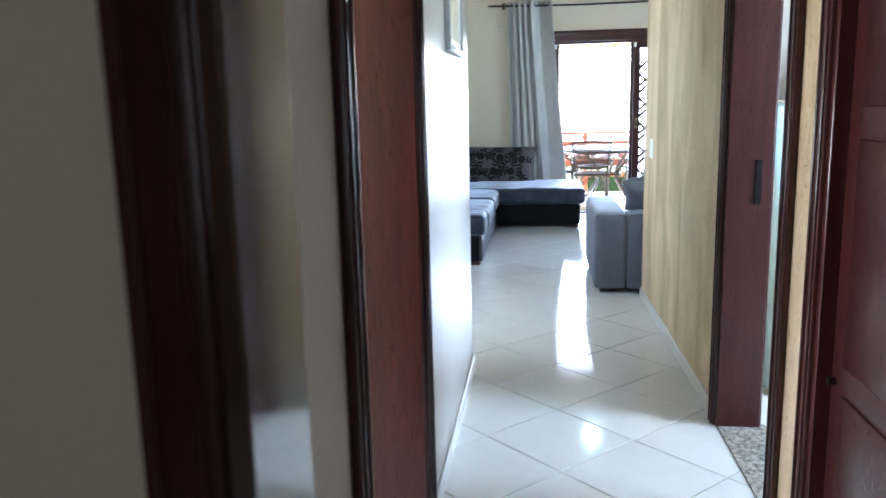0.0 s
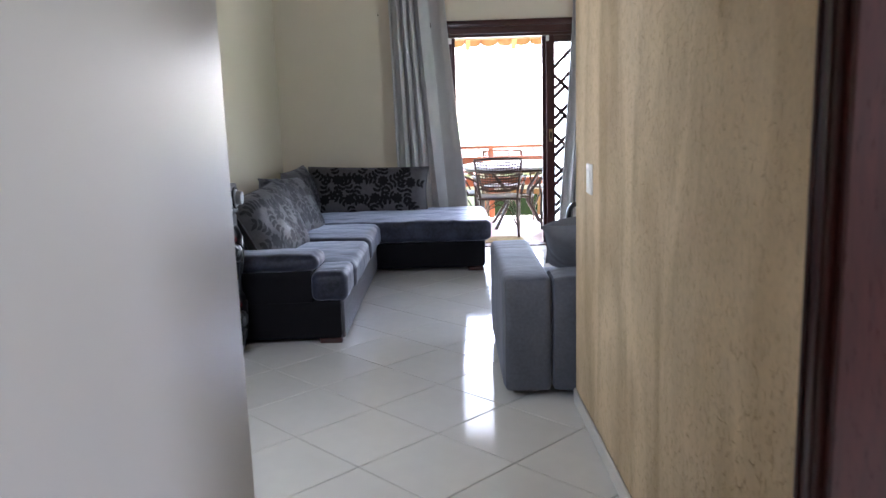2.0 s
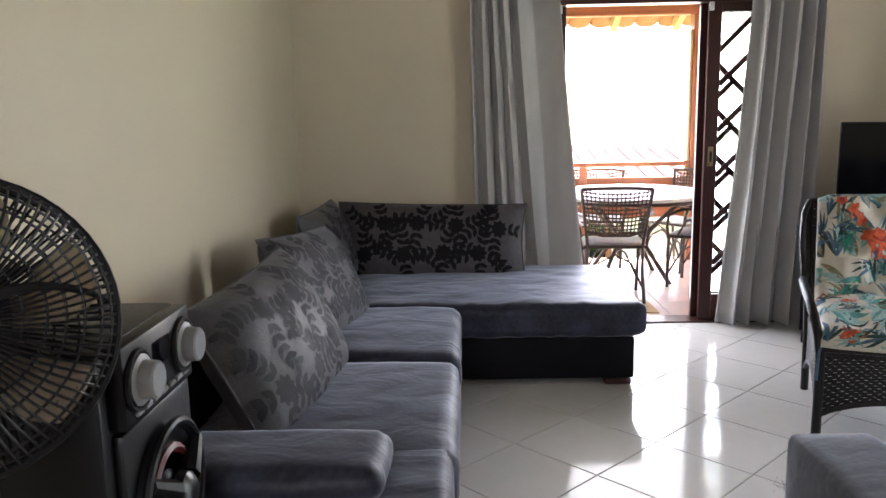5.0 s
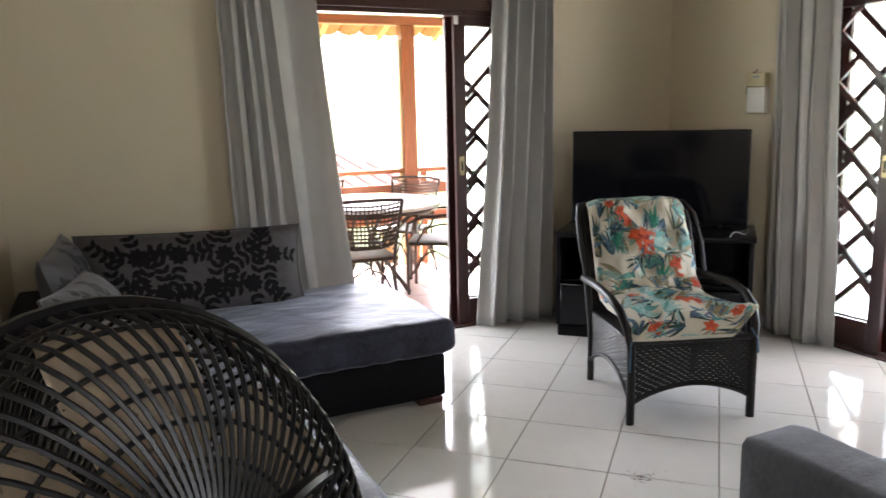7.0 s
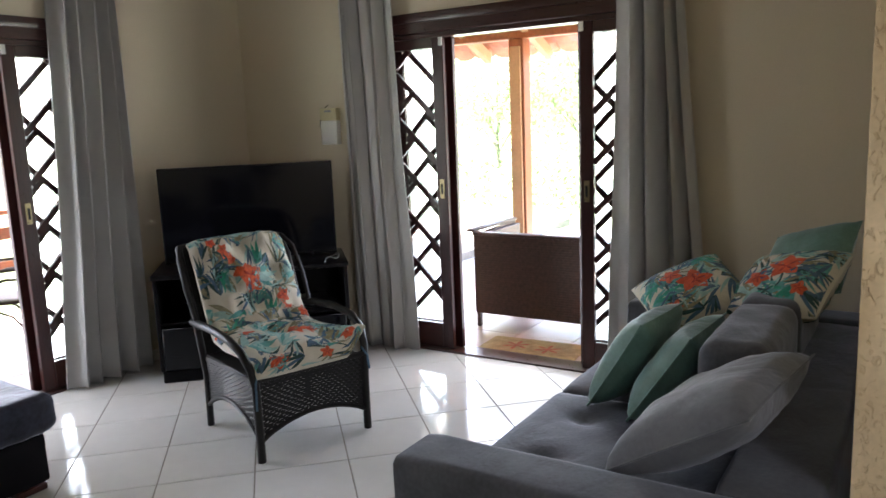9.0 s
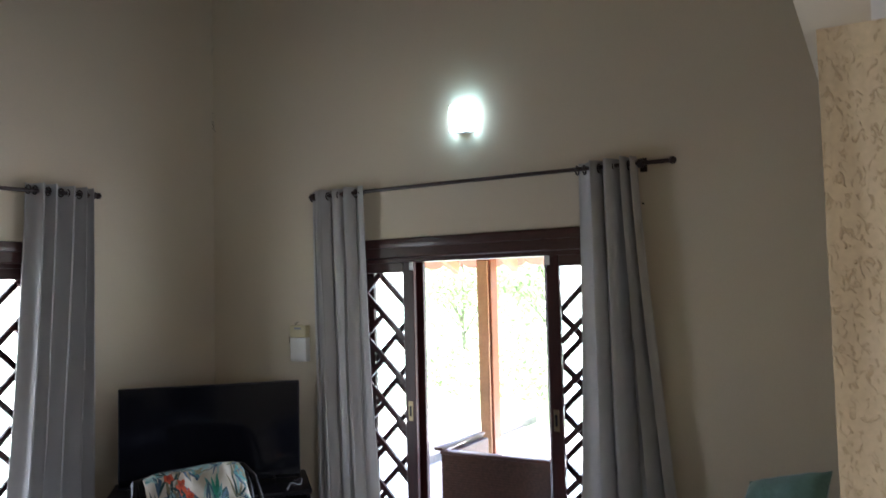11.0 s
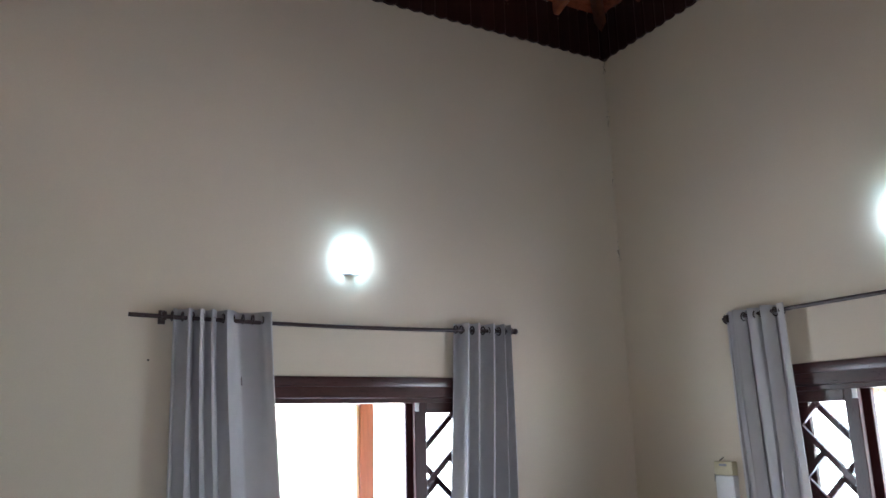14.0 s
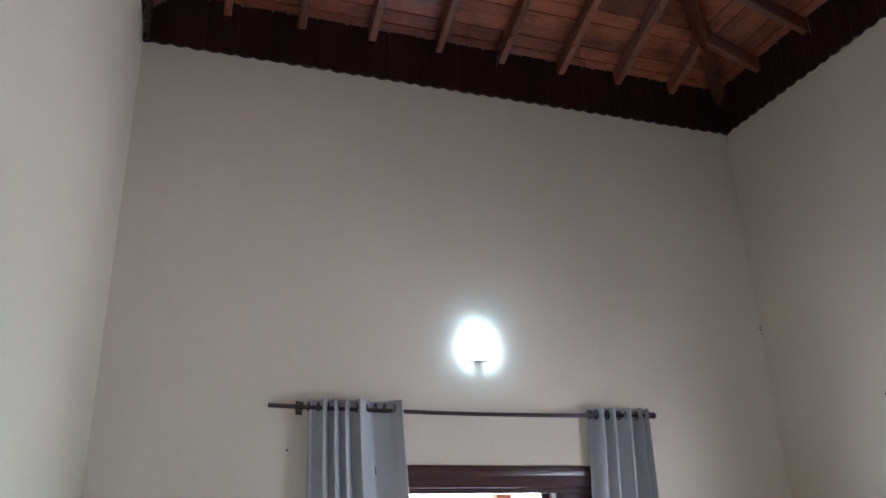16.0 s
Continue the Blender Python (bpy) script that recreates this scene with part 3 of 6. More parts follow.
structure("wall_entry", [(-2.2, -0.499, -1.155, -1.01, -0.03, ZC), (0.45, 2.2, -1.155, -1.01, -0.03, ZC), (-0.499, 0.45, -1.155, -1.01, 2.12, ZC)], M_WALL, "beige wall with the doorway at the corridor's start", "wall")
structure("wall_entry_room", [(-2.35, -2.2, -4.2, -1.15, -0.03, ZC), (2.2, 2.35, -4.2, -1.15, -0.03, ZC), (-2.35, 2.35, -4.35, -4.2, -0.03, ZC)], M_WALL, "plain beige walls of the starting room", "wall")
structure("wall_bedroom", [(3.1, 3.25, -1.15, 0.0, -0.03, ZC), (3.1, 3.25, 1.2, 3.0, -0.03, ZC), (3.1, 3.25, 0.0, 1.2, -0.03, 1.0), (3.1, 3.25, 0.0, 1.2, 2.15, ZC), (0.713, 3.1, 2.85, 3.0, -0.03, ZC), (0.713, 3.1, -1.15, -1.0, -0.03, ZC)], M_WALL_GLOSS, "pale bedroom walls with an assumed, unseen window", "wall")
structure("wall_left_room", [(-3.3, -3.15, -1.15, 2.03, -0.03, 1.0), (-3.3, -3.15, -1.15, 2.03, 2.15, ZC), (-3.3, -3.15, -1.15, -0.6, 1.0, 2.15), (-3.3, -3.15, 0.4, 2.03, 1.0, 2.15), (-3.15, -1.917, 1.88, 2.03, -0.03, ZC), (-3.15, -2.2, -1.15, -1.0, -0.03, ZC)], M_WALL, "beige walls of the left room with an added, unseen window", "wall")
structure("ceiling_corridor", [(-3.3, 3.25, -4.35, YS - 0.15, ZC, ZC + 0.12)], M_CEIL, "low white corridor ceiling slab", "ceiling")
structure("floor", [(-3.3, 3.25, -4.35, YF + 0.02, -0.2, -0.004)], M_GROUT, "grouted floor bed under the tiles", "floor")
structure("door_threshold_north", [(A0, A1, YF - 0.01, YF + 0.16, -0.02, 0.012)], M_WOODH, "dark wood sill under the far sliding door", "sill")
structure("door_threshold_east", [(XR - 0.01, XR + 0.16, B0, B1, -0.02, 0.012)], M_WOODH, "dark wood sill under the side sliding door", "sill")
structure("granite_sill", [(CR - 0.005, CR + 0.20, W1[0], W1[1], -0.02, 0.006)], M_GRANITE, "speckled granite doorway sill", "sill")


def baseboard(name, x0, x1, y0, y1, label="low glossy white tile baseboard"):
    ob = new(name, mesh_of(name, bbox(x0, x1, y0, y1, 0.0, 0.075, 0.004, 1), M_BASE))
    return tagged(ob, label, "baseboard", kind="structure")


lean(baseboard("baseboard_corridor_east", CR - 0.012, CR - 0.0005, W1[1] + 0.13, YS - 0.03))
baseboard("baseboard_corridor_west", CL + 0.0005, CL + 0.012, D1 + 0.08, LE + 0.012)
baseboard("baseboard_west", XL + 0.0005, XL + 0.012, LE, YF)
baseboard("baseboard_north", XL, A0 - 0.1, YF - 0.012, YF - 0.0005)
baseboard("baseboard_north_corner", A1 + 0.1, XR, YF - 0.012, YF - 0.0005)
baseboard("baseboard_east", XR - 0.012, XR - 0.0005, B1 + 0.1, YF)
baseboard("baseboard_east_corner", XR - 0.012, XR - 0.0005, YS, B0 - 0.1)
baseboard("baseboard_recess", XL, CL, LE + 0.0005, LE + 0.012)


# roof over the living room: four boarded slopes, rafters, valance boards
AX, AY, EZ = (XL + XR) / 2, (YS + YF) / 2, 5.35
RISE = math.tan(radians(19.5))


def slope_frame(k):
    """Eave middle, the way along it, the way inwards, half its length, and the run."""
    if k == 0:
        return Vector((AX, YF, EZ)), Vector((1, 0, 0)), Vector((0, -1, 0)), (XR - XL) / 2, (YF - YS) / 2
    if k == 1:
        return Vector((XR, AY, EZ)), Vector((0, -1, 0)), Vector((-1, 0, 0)), (YF - YS) / 2, (XR - XL) / 2
    if k == 2:
        return Vector((AX, YS, EZ)), Vector((-1, 0, 0)), Vector((0, 1, 0)), (XR - XL) / 2, (YF - YS) / 2
    return Vector((XL, AY, EZ)), Vector((0, 1, 0)), Vector((1, 0, 0)), (YF - YS) / 2, (XR - XL) / 2


bm = bmesh.new()
brd = random.Random(23)
for k in range(4):
    c, al, inw, half, run = slope_frame(k)
    rise = Vector((0, 0, RISE * (YF - YS) / 2 / run))
    n = 22
    for i in range(n):
        a, b = (i - (0.25 if i == 0 else 0)) * run / n, (i + 0.94) * run / n
        ha, hb = half * (1 - a / run) + 0.0, half * (1 - b / run)
        lift = 0.004 * ((i * 7) % 3)
        cuts, pos = [0.0], 0.0
        while pos < 1:
            pos += brd.uniform(0.35, 0.75)
            cuts.append(min(pos, 1.0))
        for f0, f1 in zip(cuts, cuts[1:]):
            e0, e1 = 2 * f0 - 1, 2 * f1 - 1
            q = [c + al * t + inw * d + rise * d + Vector((0, 0, lift)) for t, d in ((e0 * ha, a), (e1 * ha - 0.003, a), (e1 * hb - 0.003, b), (e0 * hb, b))]
            top = [v + Vector((0, 0, 0.02)) for v in q]
            vs = [bm.verts.new(v) for v in q + top]
            for f in ((0, 1, 2, 3), (7, 6, 5, 4), (0, 4, 5, 1), (1, 5, 6, 2), (2, 6, 7, 3), (3, 7, 4, 0)):
                bm.faces.new([vs[j] for j in f])
    big = [c + al * s + inw * d + rise * d + Vector((0, 0, 0.06)) for s, d in ((-half - 0.3, -0.3), (half + 0.3, -0.3), (0, run), (0, run))][:3]
    bm.faces.new([bm.verts.new(v) for v in big])
tagged(new("ceiling_living_room", mesh_of("ceiling_living_room", bm, M_PLANK, False)), "vaulted ceiling of varnished reddish wood boards", "ceiling", kind="structure")

for k in range(4):
    c, al, inw, half, run = slope_frame(k)
    rise = Vector((0, 0, RISE * (YF - YS) / 2 / run))
    slope = (inw + rise).normalized()
    nrm = al.cross(slope).normalized()
    if nrm.z > 0:
        nrm = -nrm
    s = half - 0.513
    while s > -half + 0.02:
        q = s if k in (0, 2) else -s
        reach = run * (1 - abs(q) / half) - 0.05
        if reach > 0.1:
            p0, p1 = c + al * q, c + al * q + (inw + rise) * reach
            bm = bmesh.new()
            vs = [bm.verts.new(p + al * x + nrm * h) for p in (p0, p1) for x in (-0.028, 0.028) for h in (-0.005, 0.115)]
            for f in ((0, 1, 3, 2), (4, 6, 7, 5), (0, 4, 5, 1), (2, 3, 7, 6), (0, 2, 6, 4), (1, 5, 7, 3)):
                bm.faces.new([vs[j] for j in f])
            bmesh.ops.bevel(bm, geom=bm.edges[:], offset=0.008, segments=1, affect="EDGES")
            tagged(part("rafter", bm, M_RAFTER, None), "varnished reddish wooden roof rafter", "rafter", "roof rafters", "structure")
        s -= 0.504
    # pale sealant bead where the valance meets boards and rafters
    bead, s = [], half - 0.513
    top, low = Vector((0, 0, 0.004)), Vector((0, 0, -0.126))
    face = inw * 0.030
    bead.append(c + al * (half - 0.03) + face + top)
    while s > -half + 0.02:
        for d, z in ((0.034, top), (0.034, low), (-0.034, low), (-0.034, top)):
            bead.append(c + al * (s + d) + face + z)
        s -= 0.504
    bead.append(c + al * (-half + 0.03) + face + top)
    if k in (1, 3):
        bead = [c + al * (-(b - c).dot(al)) + (b - c) - al * (b - c).dot(al) for b in bead]
    tagged(part("trim_sealant_bead", tubes([bead], 0.0035, 5), M_MATTR_CR, None), "thin pale sealant bead along the valance top", "trim", "sealant beads", "structure")
for cx, cy in ((XL, YF), (XR, YF), (XL, YS), (XR, YS)):
    e, a = Vector((cx, cy, EZ - 0.10)), Vector((AX, AY, EZ - 0.10 + RISE * (YF - YS) / 2))
    bm = tubes([[e, a]], 0.05, 4)
    tagged(part("hip_rafter", bm, M_RAFTER, None, smooth=False), "varnished wooden hip rafter in the roof corner", "rafter", "roof hip rafters", "structure")


def valance(name, k):
    c, al, inw, half, run = slope_frame(k)
    bm = bmesh.new()
    z0, z1, off, th = 4.95, EZ + 0.01, 0.004, 0.022
    n = int(2 * half / 0.0125)
    fr = []
    for i in range(n + 1):
        s = -half + 2 * half * i / n
        ph = (s / 0.105) % 1.0
        zz = z0 + 0.016 * (1 - math.sin(math.pi * ph))
        base = Vector((c.x, c.y, 0)) + al * s + inw * (0.0035 if ph < 0.09 else 0.007 + 0.002 * (int(s / 0.105) % 3))
        fr.append([bm.verts.new(base + inw * d + Vector((0, 0, z))) for d, z in ((off, zz), (off + th, zz), (off + th, z1), (off, z1))])
    for A, B in zip(fr, fr[1:]):
        for j in range(4):
            bm.faces.new((A[j], A[(j + 1) % 4], B[(j + 1) % 4], B[j]))
    tagged(new(name, mesh_of(name, bm, M_VALANCE, False)), "dark wooden valance board with a scalloped lower edge", "trim", kind="structure")


for k, nm in enumerate(("north", "east", "south", "west")):
    valance("trim_valance_" + nm, k)


# ---- sliding veranda doors ----
def casing(parent, m, w, h, t=0.10, depth=0.19):
    for nm, b in (("side_jamb", (-w / 2 - 0.0, -w / 2 + 0.05, -0.010, depth, 0, h - 0.06)), ("side_jamb", (w / 2 - 0.05, w / 2, -0.010, depth, 0, h - 0.06)), ("head_jamb", (-w / 2, w / 2, -0.010, depth, h - 0.12, h))):
        part(nm, bbox(*b, 0.005, 1), M_WOODH if nm == "head_jamb" else M_WOOD, parent)
    part("head_moulding", bbox(-w / 2 - 0.03, w / 2 + 0.03, -0.018, -0.0105, h - 0.05, h + 0.012, 0.006, 2), M_WOODH, parent)
    part("head_track", bbox(-w / 2 + 0.05, w / 2 - 0.05, 0.02, 0.15, h - 0.15, h - 0.12, 0.003, 1), M_WOODH, parent)


def lattice_leaf(parent, x0, x1, y, flip, lock, back=False):
    """A glazed leaf with a diagonal lattice; flip mirrors the lattice, lock puts a latch on that stile."""
    z0, z1, st, th = 0.015, 2.15, 0.085, 0.036
    leaf = part("door_leaf", bbox(x0, x0 + st, y, y + th, z0, z1, 0.004, 1), M_WOOD, parent)
    part("stile", bbox(x1 - st, x1, y, y + th, z0, z1, 0.004, 1), M_WOOD, leaf)
    part("bottom_rail", bbox(x0 + st, x1 - st, y + 0.002, y + th - 0.002, z0, 0.19, 0.004, 1), M_WOODH, leaf)
    part("top_rail", bbox(x0 + st, x1 - st, y + 0.002, y + th - 0.002, 2.065, z1, 0.004, 1), M_WOODH, leaf)
    g0, g1 = x0 + st, x1 - st
    w = g1 - g0
    pane = part("pane", bbox(g0, g1, y + th / 2 - 0.002, y + th / 2 + 0.002, 0.19, 2.065), M_GLASS, leaf, "clear glass pane", smooth=False)
    pane.visible_shadow = False
    P = 0.30
    top = 1.93 - (0.15 if back else 0.0)
    X = (lambda s: g1 - s) if flip else (lambda s: g0 + s)
    for k in range(6):
        zk = top - k * P
        for s0, za, s1, zb in ((0, zk, w, zk - w), (0, zk, min(P / 2, w), zk + min(P / 2, w))):
            if zb < 0.2 or (k == 0 and zb > zk):
                if zb > zk:
                    zb, s1 = zk + min(w, 2.06 - zk), min(w, 2.06 - zk)
                else:
                    continue
            a, b = Vector((X(s0), 0, za)), Vector((X(s1), 0, zb))
            d = (b - a).normalized()
            nn = Vector((-d.z, 0, d.x))
            bm = bmesh.new()
            vs = [bm.verts.new(Vector((p.x, yy, p.z)) + nn * o) for p in (a, b) for o in (-0.017, 0.017) for yy in (y + 0.006, y + th - 0.006)]
            for f in ((0, 1, 3, 2), (4, 6, 7, 5), (0, 4, 5, 1), (2, 3, 7, 6), (0, 2, 6, 4), (1, 5, 7, 3)):
                bm.faces.new([vs[j] for j in f])
            part("lattice_bar", bm, M_WOOD, leaf, smooth=False)
    if lock:
        cx = x0 + st / 2 if lock < 0 else x1 - st / 2
        part("lock_plate", bbox(cx - 0.018, cx + 0.018, y - 0.004, y + 0.002, 1.07, 1.20, 0.003, 1), M_BRASS, leaf, "worn brass lock plate")
        part("lock_pull", bbox(cx - 0.008, cx + 0.008, y - 0.008, y - 0.003, 1.10, 1.17, 0.003, 1), M_BLACK, leaf)
        bx = x0 if lock < 0 else x1 - 0.03
        part("roller_bracket", bbox(bx, bx + 0.03, y - 0.006, y + 0.0, 2.075, 2.135, 0.002, 1), M_WHITEPL, leaf, "small white roller bracket")
    return leaf


def sliding_door(name, label, m):
    d = tagged(new(name), label, "door", kind="structure")
    d.matrix_world = m
    casing(d, m, 1.96, ZD)
    # fixed outer leaves and the sliding leaves pushed back in front of them
    lattice_leaf(d, -0.93, -0.44, 0.10, True, 0, True)
    lattice_leaf(d, 0.44, 0.93, 0.10, False, 0, True)
    lattice_leaf(d, -0.97, -0.475, 0.035, False, 1)
    lattice_leaf(d, 0.475, 0.97, 0.035, True, -1)
    return d


sliding_door("door_1", "dark red wooden sliding door with diagonal lattice, pushed open", pose(0.48, YF, 0))
sliding_door("door_2", "dark red wooden sliding door with diagonal lattice, open to the veranda", pose(XR, 5.97, 0, 0, 0, -90))


# ---- curtains ----
def curtain_panel(name, label, m, top0, top1, bot0, bot1, ztop, folds, depth, seed, gather=1.0):
    """A pleated panel hung by eyelets, wider or leaning towards its hem."""
    c = thing(name, label, "curtain", m, "grey eyelet curtains")
    rnd = random.Random(seed)
    bm = bmesh.new()
    nu, nv = folds * 14, 34
    ph = [rnd.uniform(-0.5, 0.5) for _ in range(folds + 2)]
    g = []
    for j in range(nv + 1):
        v = j / nv
        z = ztop * (1 - v) + 0.012 * v
        e = v ** 1.25
        a, b = top0 + (bot0 - top0) * e, top1 + (bot1 - top1) * e
        row = []
        for i in range(nu + 1):
            u = i / nu
            f = min(max(folds * ((1 - (1 - u) ** gather) + 0.13 * noise.noise(Vector((u * 2.6 + seed * 1.7, v * 0.5, 4)))), 0), folds)
            k = int(min(f, folds - 1))
            wv = math.sin(2 * math.pi * f + ph[k] * 0.9 * v)
            wv = math.copysign(abs(wv) ** 0.6, wv)
            dd = depth * (0.80 + 0.45 * v * ph[k] + 0.75 * ph[k]) * wv + 0.02 * v * noise.noise(Vector((u * 5 + seed, v * 3, 0)))
            x = a + (b - a) * (u + 0.022 * math.sin(4 * math.pi * f + 1) + 0.02 * v * noise.noise(Vector((u * 4, v * 2, seed))))
            row.append(bm.verts.new((x, dd, z + 0.004 * noise.noise(Vector((u * 20, seed, 0))))))
        g.append(row)
    for j in range(nv):
        for i in range(nu):
            bm.faces.new((g[j][i], g[j][i + 1], g[j + 1][i + 1], g[j + 1][i]))
    cl = part("cloth", bm, M_CURTAIN, c)
    sm = cl.modifiers.new("thickness", "SOLIDIFY")
    sm.thickness = 0.004
    for k in range(folds * 2):
        u = k / (folds * 2)
        x = top0 + (top1 - top0) * u
        ring = bmesh.new()
        tube(ring, [(x + 0.004, 0.026 * math.cos(t), ztop - 0.045 + 0.026 * math.sin(t)) for t in np.linspace(0, 6.283, 15)[:-1]], 0.005, 6, True)
        part("eyelet", ring, M_ROD, c, "dark eyelet ring")
    return c


def curtain_rod(name, label, m, x0, x1, z, brk, sag=0.0):
    r = thing(name, label, "curtain rod", m, "curtain rods")
    part("pole", tubes([[(x0 + (x1 - x0) * s, 0, z - sag * math.sin(math.pi * s)) for s in np.linspace(0, 1, 17)]], 0.0125, 10), M_ROD, r)
    for x in brk:
        b = part("bracket", tubes([[(x, 0.075, z - 0.0), (x, 0.0, z - 0.0)]], 0.012, 8), M_ROD, r)
        part("wall_plate", bbox(x - 0.02, x + 0.02, 0.066, 0.075, z - 0.04, z + 0.04, 0.003, 1), M_ROD, b)
        part("ring_cup", tubes([[(x - 0.012, 0, z), (x + 0.012, 0, z)]], 0.026, 12), M_ROD, b)
    f = bmesh.new()
    bmesh.ops.create_uvsphere(f, u_segments=12, v_segments=8, radius=0.022, matrix=Matrix.Translation((x1 + 0.01, 0, z)))
    part("finial", f, M_ROD, r)
    return r


RA, RB = pose(0, YF - 0.075, 0), pose(XR - 0.075, 0, 0, 0, 0, -90)
curtain_rod("curtain_rod", "dark brown curtain rod sagging above the far door", RA, -0.846, 1.69, 2.615, (-0.66, 1.655), 0.02)
curtain_rod("curtain_rod", "dark brown curtain rod above the side door", RB, -7.235, -4.69, 2.62, (-7.2, -4.86), -0.004)
curtain_panel("curtain", "grey eyelet curtain drawn aside, hem swinging over the chaise", RA, -0.62, -0.05, -0.58, 0.20, 2.66, 5, 0.062, 3, 1.5)
curtain_panel("curtain", "grey eyelet curtain gathered beside the television corner", RA, 1.215, 1.645, 1.03, 1.66, 2.655, 5, 0.060, 5, 0.8)
curtain_panel("curtain", "grey eyelet curtain gathered beside the wall box", RB, -7.215, -6.74, -7.18, -6.66, 2.66, 5, 0.058, 8, 1.2)
curtain_panel("curtain", "grey eyelet curtain behind the sofa's end, widening to the hem", RB, -5.235, -4.885, -5.30, -4.66, 2.66, 4, 0.062, 11, 0.75)


# ---- wall lamps ----
def wall_lamp(m, label):
    l = thing("wall_lamp", label, "wall lamp", m, "lit wall lamps")
    bm = bmesh.new()
    n, k = 16, 10
    g = []
    for j in range(k + 1):
        v = j / k
        z = 0.03 + 0.172 * v
        row = []
        for i in range(n + 1):
            a = math.pi * i / n
            w = 0.098 * (0.90 + 0.10 * math.sin(math.pi * min(0.15 + 0.6 * v, 0.5))) * (1 - 0.14 * (max(v - 0.8, 0) * 5) ** 2.5)
            row.append(bm.verts.new((math.copysign(w * abs(math.cos(a)) ** 0.6, math.cos(a)), -0.012 - 0.062 * max(math.sin(a), 0) ** 0.45, z)))
        g.append(row)
    for j in range(k):
        for i in range(n):
            bm.faces.new((g[j][i], g[j][i + 1], g[j + 1][i + 1], g[j + 1][i]))
    part("shade", bm, M_LAMP, l, "glowing opal glass shade")
    part("back_plate", bbox(-0.07, 0.07, -0.014, 0.0, 0.02, 0.2, 0.004, 1), M_WHITEPL, l)
    part("lower_clip", bbox(-0.045, 0.045, -0.06, -0.008, 0.014, 0.022, 0.004, 1), M_WHITEPL, l, "white metal clip under the shade")
    s = bmesh.new()
    bmesh.ops.create_uvsphere(s, u_segments=10, v_segments=6, radius=0.009, matrix=Matrix.Translation((0.03, -0.1, 0.06)))
    part("screw", s, M_CHROME, l)
    return l


wall_lamp(pose(0.485, YF - 0.002, 2.925), "lit white wall lamp above the far curtain rod")
wall_lamp(pose(XR - 0.002, 6.0, 2.925, 0, 0, -90), "lit white wall lamp above the side curtain rod")


# ---- corner sofa ----
sofa = thing("corner_sofa", "charcoal velvet L-shaped corner sofa with a chaise", "sofa", pose(0, 0, 0))
part("long_base", soft(-1.70, -0.735, 4.905, 7.08, 0.025, 0.272, 0.03, 14, 0, 0.003, 1), M_VELVET_SHADED, sofa, "black velvet plinth, shade put into its colour")
part("chaise_base", soft(-1.70, 0.25, 7.035, 8.14, 0.03, 0.275, 0.03, 14, 0, 0.003, 2), M_VELVET_SHADED, sofa, "black velvet plinth, shade put into its colour")
part("front_strip", bbox(-0.745, -0.718, 4.93, 7.03, 0.03, 0.265, 0.012, 2), M_DAMASK, sofa, "patterned front panel")
part("seat_cushion", soft(-1.55, -0.675, 5.19, 6.14, 0.268, 0.445, 0.05, 22, 0.02, 0.007, 3), M_VELVET, sofa)
part("seat_nose", soft(-0.915, -0.69, 4.885, 5.30, 0.268, 0.45, 0.045, 16, 0.006, 0.005, 3), M_VELVET, sofa, "velvet cushion end beside the arm")
part("seat_cushion", soft(-1.55, -0.675, 6.165, 7.02, 0.268, 0.448, 0.05, 22, 0.02, 0.007, 6), M_VELVET, sofa)
bm = soft(-1.60, 0.30, 7.0, 8.12, 0.27, 0.45, 0.05, 44, 0.02, 0.008, 9)
for v in bm.verts:
    front = max(0.0, min(1.0, (7.12 - v.co.y) / 0.12))
    if front > 0:
        g = noise.noise(Vector((v.co.x * 17, 0.3 * v.co.z, 5)))
        v.co.y += 0.012 * g * front
        v.co.z += 0.006 * g * front
part("chaise_cushion", bm, M_VELVET, sofa)
part("arm", soft(-1.70, -0.905, 4.915, 5.19, 0.03, 0.475, 0.03, 14, 0, 0.003, 4), M_VELVET_SHADED, sofa)
part("arm_roll", soft(-1.70, -0.86, 4.89, 5.20, 0.455, 0.555, 0.05, 18, 0.012, 0.005, 5), M_VELVET, sofa)
part("back_rail", soft(-1.755, -1.60, 4.95, 8.16, 0.06, 0.62, 0.04, 16, 0, 0.003, 7), M_VELVET_SHADED, sofa)
part("chaise_back_rail", soft(-1.62, -0.35, 8.04, 8.16, 0.06, 0.62, 0.04, 14, 0, 0.003, 8), M_VELVET_SHADED, sofa)
for x, y in ((-0.81, 4.96), (-1.6, 5.0), (0.16, 7.09), (0.16, 8.05), (-0.85, 7.1), (-1.6, 8.05)):
    part("foot", bbox(x - 0.07, x + 0.07, y - 0.045, y + 0.045, 0, 0.035, 0.006, 1), M_WOODH, sofa, "dark red wooden foot")

G1 = "patterned sofa cushions"
damask_pillow("long grey cushion with black velvet flowers on the chaise", pose(-0.86, 7.90, 0.655, -16, 1.5, 0), 0.60, 0.245, 0.085, 11, G1)
damask_pillow("grey damask corner cushion leaning on the wall", pose(-1.47, 7.66, 0.66, -17, -3, 82), 0.32, 0.26, 0.10, 12, G1, M_DAMASK_LT, M_DAMASK_MID, 0.95)
damask_pillow("grey damask cushion leaning against the sofa back", pose(-1.36, 6.72, 0.64, -26, 4, 80), 0.42, 0.285, 0.12, 13, G1, M_DAMASK_LT, M_DAMASK_MID, 0.95)
